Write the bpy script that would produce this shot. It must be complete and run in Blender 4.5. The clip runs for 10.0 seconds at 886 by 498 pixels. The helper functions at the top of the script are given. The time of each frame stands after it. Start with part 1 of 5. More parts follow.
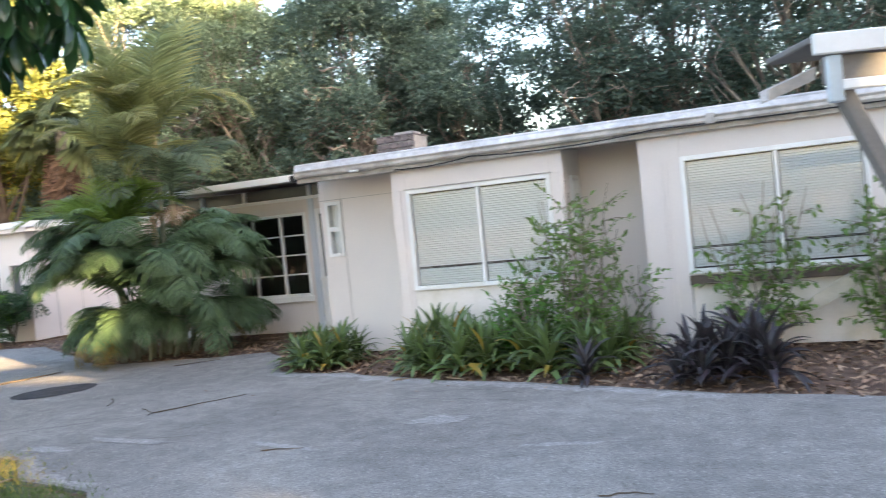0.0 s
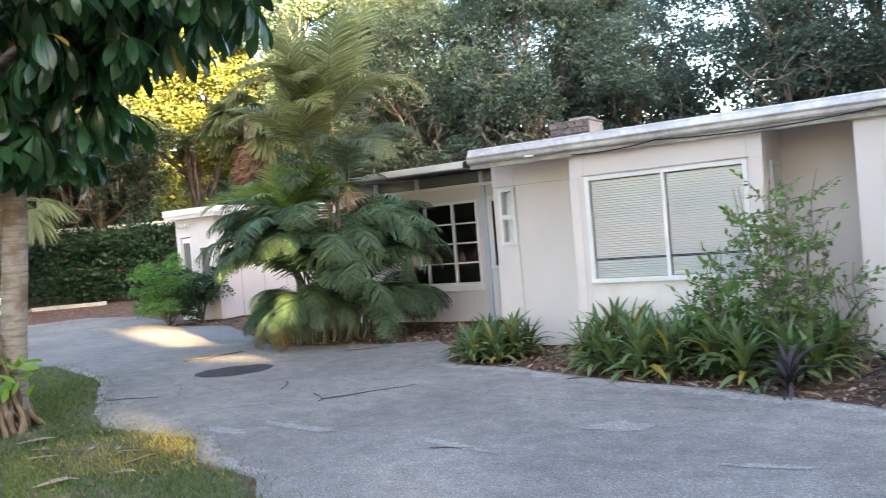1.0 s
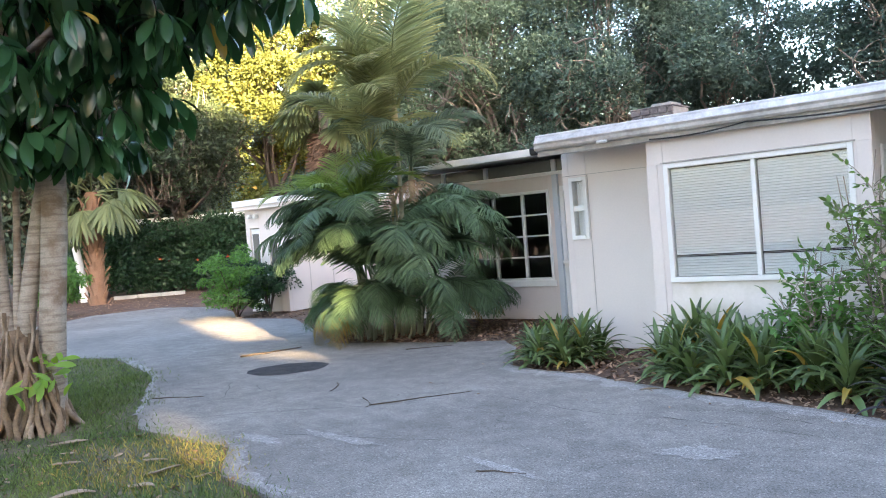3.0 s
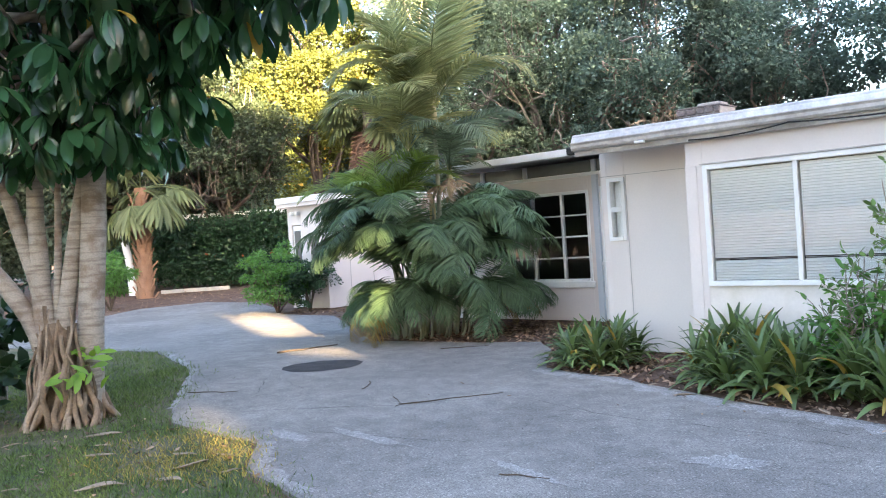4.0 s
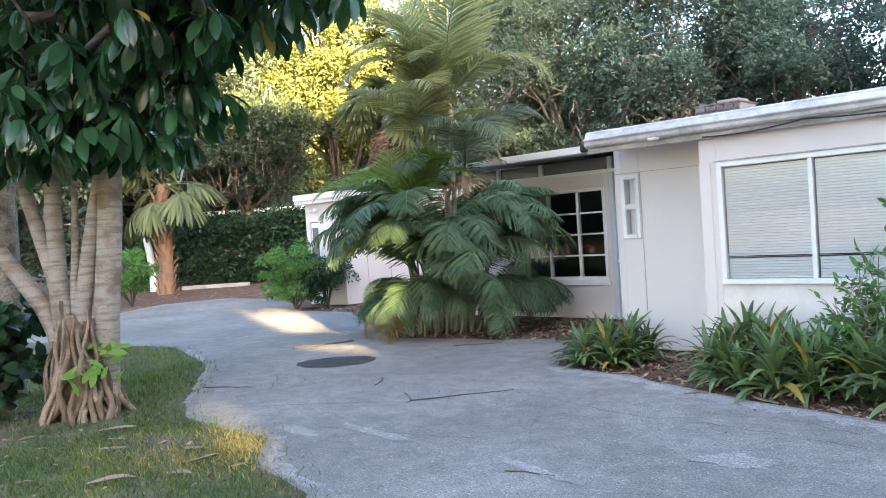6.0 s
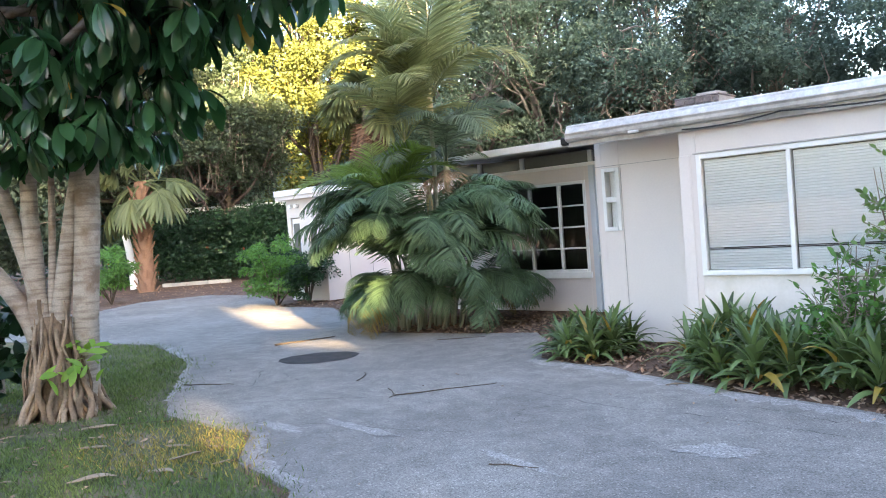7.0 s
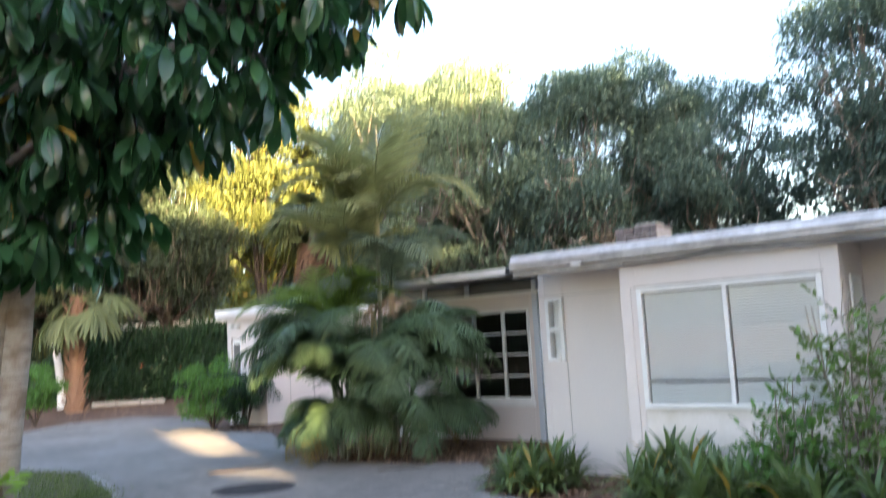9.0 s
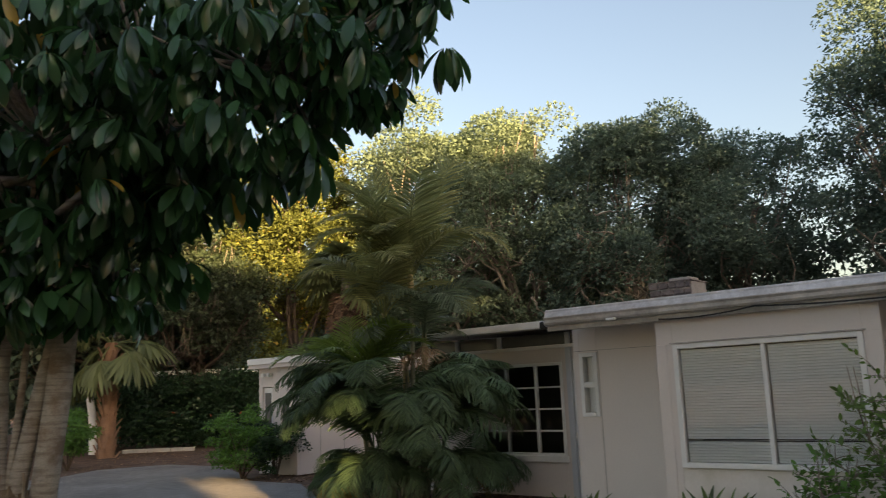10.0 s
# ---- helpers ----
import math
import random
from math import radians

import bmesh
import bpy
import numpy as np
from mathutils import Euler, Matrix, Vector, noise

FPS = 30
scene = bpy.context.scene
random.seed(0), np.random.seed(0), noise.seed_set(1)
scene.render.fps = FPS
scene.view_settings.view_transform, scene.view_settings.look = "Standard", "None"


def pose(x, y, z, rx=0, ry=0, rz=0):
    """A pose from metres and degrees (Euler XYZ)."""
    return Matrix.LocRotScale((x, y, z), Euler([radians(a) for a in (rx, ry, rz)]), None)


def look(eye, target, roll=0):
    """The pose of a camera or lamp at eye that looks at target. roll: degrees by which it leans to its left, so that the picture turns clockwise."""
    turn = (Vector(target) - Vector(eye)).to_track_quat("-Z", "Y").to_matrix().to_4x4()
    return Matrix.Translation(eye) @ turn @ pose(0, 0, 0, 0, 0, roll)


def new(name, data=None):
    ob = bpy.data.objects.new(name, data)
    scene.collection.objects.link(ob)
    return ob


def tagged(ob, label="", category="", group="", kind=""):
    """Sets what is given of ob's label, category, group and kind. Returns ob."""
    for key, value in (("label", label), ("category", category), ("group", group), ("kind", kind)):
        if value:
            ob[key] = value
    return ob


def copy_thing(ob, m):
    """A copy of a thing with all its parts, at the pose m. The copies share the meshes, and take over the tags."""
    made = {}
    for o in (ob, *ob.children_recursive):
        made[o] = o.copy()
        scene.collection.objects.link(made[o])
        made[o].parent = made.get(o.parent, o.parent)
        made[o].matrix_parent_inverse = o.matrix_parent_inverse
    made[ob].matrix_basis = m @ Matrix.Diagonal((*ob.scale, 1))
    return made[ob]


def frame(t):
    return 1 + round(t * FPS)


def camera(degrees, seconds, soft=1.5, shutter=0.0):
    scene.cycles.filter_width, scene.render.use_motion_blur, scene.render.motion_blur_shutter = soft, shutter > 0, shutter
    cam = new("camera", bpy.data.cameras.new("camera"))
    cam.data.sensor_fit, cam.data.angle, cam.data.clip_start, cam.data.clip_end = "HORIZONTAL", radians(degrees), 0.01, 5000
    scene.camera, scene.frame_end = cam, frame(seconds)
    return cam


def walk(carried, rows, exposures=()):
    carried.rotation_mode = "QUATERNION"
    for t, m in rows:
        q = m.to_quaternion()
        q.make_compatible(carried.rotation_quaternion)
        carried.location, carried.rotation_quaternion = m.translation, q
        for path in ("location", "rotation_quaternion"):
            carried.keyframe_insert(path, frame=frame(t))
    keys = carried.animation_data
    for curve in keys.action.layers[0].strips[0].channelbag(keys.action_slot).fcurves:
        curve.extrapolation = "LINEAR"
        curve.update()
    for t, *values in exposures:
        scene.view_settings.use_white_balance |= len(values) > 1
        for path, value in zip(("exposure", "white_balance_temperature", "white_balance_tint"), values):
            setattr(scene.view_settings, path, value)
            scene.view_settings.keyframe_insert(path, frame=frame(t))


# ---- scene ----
EXPOSURE = 4.58
cam = camera(56.4, 10.0, soft=1.0, shutter=0.4)
PATH = [
    (0, (4.49, -10.035, 1.679), (3.742, -8.18, 1.631), -5.8),
    (0.5, (4.33, -9.836, 1.67), (3.369, -8.082, 1.63), -5.0),
    (1, (4.19, -9.621, 1.68), (3.083, -7.955, 1.643), -4.9),
    (1.5, (4.12, -9.312, 1.68), (2.913, -7.717, 1.651), -5.2),
    (2, (4.109, -9.106, 1.681), (2.885, -7.526, 1.641), -5.1),
    (2.5, (4.026, -8.95, 1.679), (2.788, -7.38, 1.638), -4.8),
    (3, (3.922, -8.822, 1.677), (2.656, -7.274, 1.635), -4.6),
    (4.5, (4.042, -8.673, 1.683), (2.667, -7.221, 1.646), -3.6),
    (5, (4.066, -8.652, 1.673), (2.684, -7.207, 1.635), -3.5),
    (5.5, (4.082, -8.651, 1.674), (2.691, -7.215, 1.638), -3.6),
    (7, (4.075, -8.636, 1.668), (2.72, -7.166, 1.611), -4.3),
    (7.5, (4.075, -8.64, 1.672), (2.738, -7.154, 1.614), -4.2),
    (8, (4.065, -8.639, 1.679), (2.743, -7.14, 1.623), -4.1),
    (8.5, (4.068, -8.656, 1.691), (2.759, -7.144, 1.648), -3.8),
    (8.7, (4.019, -8.707, 1.674), (2.73, -7.178, 1.658), -3.4),
    (8.8, (4.016, -8.696, 1.702), (2.748, -7.15, 1.736), -3.4),
    (8.9, (4.044, -8.694, 1.725), (2.798, -7.134, 1.848), -2.9),
    (9, (4.081, -8.653, 1.767), (2.85, -7.092, 1.989), -3.3),
    (9.2, (4.109, -8.706, 1.782), (2.903, -7.146, 2.116), -3.3),
    (9.5, (4.104, -8.694, 1.815), (2.896, -7.139, 2.167), -2.7),
    (10, (4.075, -8.728, 1.784), (2.803, -7.224, 2.131), -2.3),
]
walk(cam, [(t, look(eye, target, roll)) for t, eye, target, roll in PATH],
     exposures=[(t, EXPOSURE + d, k, 19) for t, d, k in ((0.0, -0.15, 6450), (1.0, -0.1, 6450), (2.5, -0.1, 6150), (4.2, 0, 6000), (7.5, 0, 6000), (8.5, -0.1, 6000), (8.9, -0.18, 6150), (9.1, -0.72, 6200), (9.3, -1.6, 6700), (9.5, -2.3, 7300), (10.0, -2.1, 7300))])

# ---- light ----
SUN_AZ, SUN_EL = radians(-113.5), radians(9)       # azimuth west of +y, elevation: low, behind the camera
TO_SUN = Vector((-math.sin(SUN_AZ) * math.cos(SUN_EL), math.cos(SUN_AZ) * math.cos(SUN_EL), math.sin(SUN_EL)))
world = bpy.data.worlds.new("sky")
scene.world = world
world.use_nodes = True
wn = world.node_tree
sky = wn.nodes.new("ShaderNodeTexSky")
sky.sky_type, sky.sun_disc, sky.sun_elevation, sky.sun_rotation = "NISHITA", False, SUN_EL, -SUN_AZ
sky.dust_density, sky.air_density = 3.0, 1.0
wn.links.new(sky.outputs["Color"], wn.nodes["Background"].inputs["Color"])
wn.nodes["Background"].inputs["Strength"].default_value = 0.068
sun = new("sun", bpy.data.lights.new("sun", "SUN"))
sun.data.energy, sun.data.angle, sun.data.color = 5.0, radians(0.6), (1.0, 0.74, 0.36)
sun.matrix_world = look((0, 0, 30), Vector((0, 0, 30)) - TO_SUN)


# ---- materials ----
def material(name, base, rough=0.7, var=0.25, scale=6.0, fine=60.0, bump=0.2, metal=0.0, tint=None, coord="Object", spec=0.4, island=0.0, mid=0.0, speckle=0.0):
    """A surface with coarse stains and fine grain: base colour, a second tint it drifts to, and relief."""
    m = bpy.data.materials.new(name)
    m.use_nodes = True
    n, l = m.node_tree.nodes, m.node_tree.links
    b = n["Principled BSDF"]
    b.inputs["Roughness"].default_value, b.inputs["Metallic"].default_value = rough, metal
    b.inputs["Specular IOR Level"].default_value = spec
    co = n.new("ShaderNodeTexCoord")
    big, small = n.new("ShaderNodeTexNoise"), n.new("ShaderNodeTexNoise")
    big.inputs["Scale"].default_value, small.inputs["Scale"].default_value = scale, fine
    big.inputs["Detail"].default_value, small.inputs["Detail"].default_value = 5, 3
    for t in (big, small):
        l.new(co.outputs[coord], t.inputs["Vector"])
    other = tint or tuple(c * (1 - var) for c in base)
    mix = n.new("ShaderNodeMix")
    mix.data_type = "RGBA"
    ramp = n.new("ShaderNodeValToRGB")
    ramp.color_ramp.elements[0].position, ramp.color_ramp.elements[1].position = 0.38, 0.68
    l.new(big.outputs["Fac"], ramp.inputs["Fac"])
    l.new(ramp.outputs["Color"], mix.inputs["Factor"])
    mix.inputs["A"].default_value, mix.inputs["B"].default_value = (*base, 1), (*other, 1)
    hsv = n.new("ShaderNodeHueSaturation")
    grain = n.new("ShaderNodeMapRange")
    grain.inputs["To Min"].default_value, grain.inputs["To Max"].default_value = 1 - var, 1 + var
    if speckle:
        grain.inputs["From Min"].default_value, grain.inputs["From Max"].default_value = 0.5 - speckle, 0.5 + speckle
        small.inputs["Roughness"].default_value = 0.8
    l.new(small.outputs["Fac"], grain.inputs["Value"])
    last = grain.outputs["Result"]
    if mid:
        patchy, mr, mul = n.new("ShaderNodeTexNoise"), n.new("ShaderNodeMapRange"), n.new("ShaderNodeMath")
        patchy.inputs["Scale"].default_value, patchy.inputs["Detail"].default_value, patchy.inputs["Roughness"].default_value = mid, 8, 0.75
        l.new(co.outputs[coord], patchy.inputs["Vector"])
        mr.inputs["From Min"].default_value, mr.inputs["From Max"].default_value = 0.3, 0.7
        mr.inputs["To Min"].default_value, mr.inputs["To Max"].default_value = 0.72, 1.28
        mul.operation = "MULTIPLY"
        l.new(patchy.outputs["Fac"], mr.inputs["Value"])
        l.new(last, mul.inputs[0])
        l.new(mr.outputs["Result"], mul.inputs[1])
        last = mul.outputs[0]
    if island:
        geo, math_n, rng = n.new("ShaderNodeNewGeometry"), n.new("ShaderNodeMath"), n.new("ShaderNodeMapRange")
        rng.inputs["To Min"].default_value, rng.inputs["To Max"].default_value = 1 - island, 1 + island
        l.new(geo.outputs["Random Per Island"], rng.inputs["Value"])
        math_n.operation = "MULTIPLY"
        l.new(last, math_n.inputs[0])
        l.new(rng.outputs["Result"], math_n.inputs[1])
        last = math_n.outputs[0]
    l.new(last, hsv.inputs["Value"])
    l.new(mix.outputs["Result"], hsv.inputs["Color"])
    l.new(hsv.outputs["Color"], b.inputs["Base Color"])
    if bump:
        bp = n.new("ShaderNodeBump")
        bp.inputs["Strength"].default_value, bp.inputs["Distance"].default_value = bump, 0.01
        l.new(small.outputs["Fac"], bp.inputs["Height"])
        l.new(bp.outputs["Normal"], b.inputs["Normal"])
    return m


def leaf_material(name, base, tint, rough=0.45, trans=0.35, scale=0.8, vary=0.35, spec=0.35, yellow=0.0, lit=1.6):
    """Leaves: each its own shade, thin enough to let light through."""
    m = bpy.data.materials.new(name)
    m.use_nodes = True
    n, l = m.node_tree.nodes, m.node_tree.links
    b, out = n["Principled BSDF"], n["Material Output"]
    b.inputs["Roughness"].default_value, b.inputs["Specular IOR Level"].default_value = rough, spec
    geo, co, tex, mix, hsv, rng = (n.new(k) for k in ("ShaderNodeNewGeometry", "ShaderNodeTexCoord", "ShaderNodeTexNoise", "ShaderNodeMix", "ShaderNodeHueSaturation", "ShaderNodeMapRange"))
    oi = n.new("ShaderNodeObjectInfo")
    add = n.new("ShaderNodeMath")
    add.operation = "ADD"
    frac = n.new("ShaderNodeMath")
    frac.operation = "FRACT"
    l.new(geo.outputs["Random Per Island"], add.inputs[0])
    l.new(oi.outputs["Random"], add.inputs[1])
    l.new(add.outputs[0], frac.inputs[0])
    tex.inputs["Scale"].default_value, tex.inputs["Detail"].default_value = scale, 3
    l.new(co.outputs["Object"], tex.inputs["Vector"])
    mix.data_type = "RGBA"
    l.new(tex.outputs["Fac"], mix.inputs["Factor"])
    mix.inputs["A"].default_value, mix.inputs["B"].default_value = (*base, 1), (*tint, 1)
    rng.inputs["To Min"].default_value, rng.inputs["To Max"].default_value = 1 - vary, 1 + vary
    l.new(frac.outputs[0], rng.inputs["Value"])
    l.new(rng.outputs["Result"], hsv.inputs["Value"])
    l.new(mix.outputs["Result"], hsv.inputs["Color"])
    colour = hsv.outputs["Color"]
    if yellow:
        pick, old = n.new("ShaderNodeMath"), n.new("ShaderNodeMix")
        pick.operation, old.data_type = "GREATER_THAN", "RGBA"
        pick.inputs[1].default_value = 1 - yellow
        l.new(frac.outputs[0], pick.inputs[0])
        l.new(pick.outputs[0], old.inputs["Factor"])
        l.new(colour, old.inputs["A"])
        old.inputs["B"].default_value = (0.34, 0.25, 0.05, 1)
        colour = old.outputs["Result"]
    l.new(colour, b.inputs["Base Color"])
    tr, ms = n.new("ShaderNodeBsdfTranslucent"), n.new("ShaderNodeMixShader")
    bright = n.new("ShaderNodeHueSaturation")
    bright.inputs["Value"].default_value, bright.inputs["Saturation"].default_value, bright.inputs["Hue"].default_value = lit, 1.15, 0.47
    l.new(colour, bright.inputs["Color"])
    l.new(bright.outputs["Color"], tr.inputs["Color"])
    ms.inputs["Fac"].default_value = trans
    l.new(b.outputs["BSDF"], ms.inputs[1])
    l.new(tr.outputs["BSDF"], ms.inputs[2])
    l.new(ms.outputs["Shader"], out.inputs["Surface"])
    return m


def glass_material(name, tint=(0.97, 0.98, 0.98), gloss=1.0):
    """Window glass: clear, with a sharp reflection that grows at grazing angles."""
    m = bpy.data.materials.new(name)
    m.use_nodes = True
    n, l = m.node_tree.nodes, m.node_tree.links
    clear, shine, ms, fr = (n.new(k) for k in ("ShaderNodeBsdfTransparent", "ShaderNodeBsdfGlossy", "ShaderNodeMixShader", "ShaderNodeFresnel"))
    clear.inputs["Color"].default_value = (*tint, 1)
    shine.inputs["Roughness"].default_value = 0.02
    fr.inputs["IOR"].default_value = 1.5 * gloss
    l.new(fr.outputs["Fac"], ms.inputs["Fac"])
    l.new(clear.outputs["BSDF"], ms.inputs[1])
    l.new(shine.outputs["BSDF"], ms.inputs[2])
    l.new(ms.outputs["Shader"], n["Material Output"].inputs["Surface"])
    return m


def asphalt_material(name, dark, light, specks=0.93):
    """Old asphalt: weathered light and dark areas, stone grain, single pale and dark stones, fine relief."""
    m = bpy.data.materials.new(name)
    m.use_nodes = True
    n, l = m.node_tree.nodes, m.node_tree.links
    b = n["Principled BSDF"]
    b.inputs["Roughness"].default_value, b.inputs["Specular IOR Level"].default_value = 0.93, 0.3
    co = n.new("ShaderNodeTexCoord")

    def noise(scale, detail, lo, hi, frm=0.3, to=0.7):
        t, r = n.new("ShaderNodeTexNoise"), n.new("ShaderNodeMapRange")
        t.inputs["Scale"].default_value, t.inputs["Detail"].default_value = scale, detail
        l.new(co.outputs["Object"], t.inputs["Vector"])
        for key, val in (("From Min", frm), ("From Max", to), ("To Min", lo), ("To Max", hi)):
            r.inputs[key].default_value = val
        l.new(t.outputs["Fac"], r.inputs["Value"])
        return r.outputs["Result"], t.outputs["Fac"]

    def times(a, c):
        k = n.new("ShaderNodeMath")
        k.operation = "MULTIPLY"
        l.new(a, k.inputs[0])
        l.new(c, k.inputs[1])
        return k.outputs[0]
    areas, _ = noise(0.42, 7, 0.0, 1.0, 0.36, 0.64)
    mix = n.new("ShaderNodeMix")
    mix.data_type = "RGBA"
    l.new(areas, mix.inputs["Factor"])
    mix.inputs["A"].default_value, mix.inputs["B"].default_value = (*dark, 1), (*light, 1)
    blotch, _ = noise(4.5, 8, 0.84, 1.16)
    grain, height = noise(95, 3, 0.62, 1.38)
    cell = n.new("ShaderNodeTexVoronoi")
    cell.inputs["Scale"].default_value = 85
    l.new(co.outputs["Object"], cell.inputs["Vector"])
    bw, ramp = n.new("ShaderNodeSeparateColor"), n.new("ShaderNodeValToRGB")
    l.new(cell.outputs["Color"], bw.inputs["Color"])
    ramp.color_ramp.interpolation = "CONSTANT"
    e = ramp.color_ramp.elements
    e[0].position, e[0].color = 0.0, (0.72, 0.72, 0.72, 1)
    e[1].position, e[1].color = specks, (1.45, 1.45, 1.4, 1)
    mid_stone = e.new(0.2)
    mid_stone.color = (1, 1, 1, 1)
    l.new(bw.outputs["Red"], ramp.inputs["Fac"])
    hsv = n.new("ShaderNodeHueSaturation")
    l.new(times(times(blotch, grain), ramp.outputs["Color"]), hsv.inputs["Value"])
    l.new(mix.outputs["Result"], hsv.inputs["Color"])
    l.new(hsv.outputs["Color"], b.inputs["Base Color"])
    bp = n.new("ShaderNodeBump")
    bp.inputs["Strength"].default_value, bp.inputs["Distance"].default_value = 0.45, 0.006
    l.new(height, bp.inputs["Height"])
    l.new(bp.outputs["Normal"], b.inputs["Normal"])
    return m


def ringed_bark(name, pale, dark, brown):
    """Smooth grey bark with rings of old leaf scars, brown patches and pale lichen."""
    m = bpy.data.materials.new(name)
    m.use_nodes = True
    n, l = m.node_tree.nodes, m.node_tree.links
    b = n["Principled BSDF"]
    b.inputs["Roughness"].default_value = 0.85
    co, mp = n.new("ShaderNodeTexCoord"), n.new("ShaderNodeMapping")
    mp.inputs["Scale"].default_value = (3.0, 3.0, 26.0)
    l.new(co.outputs["Object"], mp.inputs["Vector"])
    rings, patch, fine = (n.new("ShaderNodeTexNoise") for _ in range(3))
    for t, sc, d in ((rings, 1.0, 4), (patch, 4.5, 6), (fine, 70, 3)):
        t.inputs["Scale"].default_value, t.inputs["Detail"].default_value = sc, d
    l.new(mp.outputs["Vector"], rings.inputs["Vector"])
    l.new(co.outputs["Object"], patch.inputs["Vector"])
    l.new(co.outputs["Object"], fine.inputs["Vector"])
    r1, r2 = n.new("ShaderNodeValToRGB"), n.new("ShaderNodeValToRGB")
    r1.color_ramp.elements[0].position, r1.color_ramp.elements[0].color = 0.36, (*dark, 1)
    r1.color_ramp.elements[1].position, r1.color_ramp.elements[1].color = 0.52, (*pale, 1)
    r2.color_ramp.elements[0].position, r2.color_ramp.elements[1].position = 0.5, 0.68
    l.new(rings.outputs["Fac"], r1.inputs["Fac"])
    l.new(patch.outputs["Fac"], r2.inputs["Fac"])
    mix = n.new("ShaderNodeMix")
    mix.data_type = "RGBA"
    l.new(r2.outputs["Color"], mix.inputs["Factor"])
    l.new(r1.outputs["Color"], mix.inputs["A"])
    mix.inputs["B"].default_value = (*brown, 1)
    hsv, rng = n.new("ShaderNodeHueSaturation"), n.new("ShaderNodeMapRange")
    rng.inputs["To Min"].default_value, rng.inputs["To Max"].default_value = 0.6, 1.4
    l.new(fine.outputs["Fac"], rng.inputs["Value"])
    l.new(rng.outputs["Result"], hsv.inputs["Value"])
    l.new(mix.outputs["Result"], hsv.inputs["Color"])
    l.new(hsv.outputs["Color"], b.inputs["Base Color"])
    bp = n.new("ShaderNodeBump")
    bp.inputs["Strength"].default_value, bp.inputs["Distance"].default_value = 0.7, 0.012
    l.new(rings.outputs["Fac"], bp.inputs["Height"])
    l.new(bp.outputs["Normal"], b.inputs["Normal"])
    return m


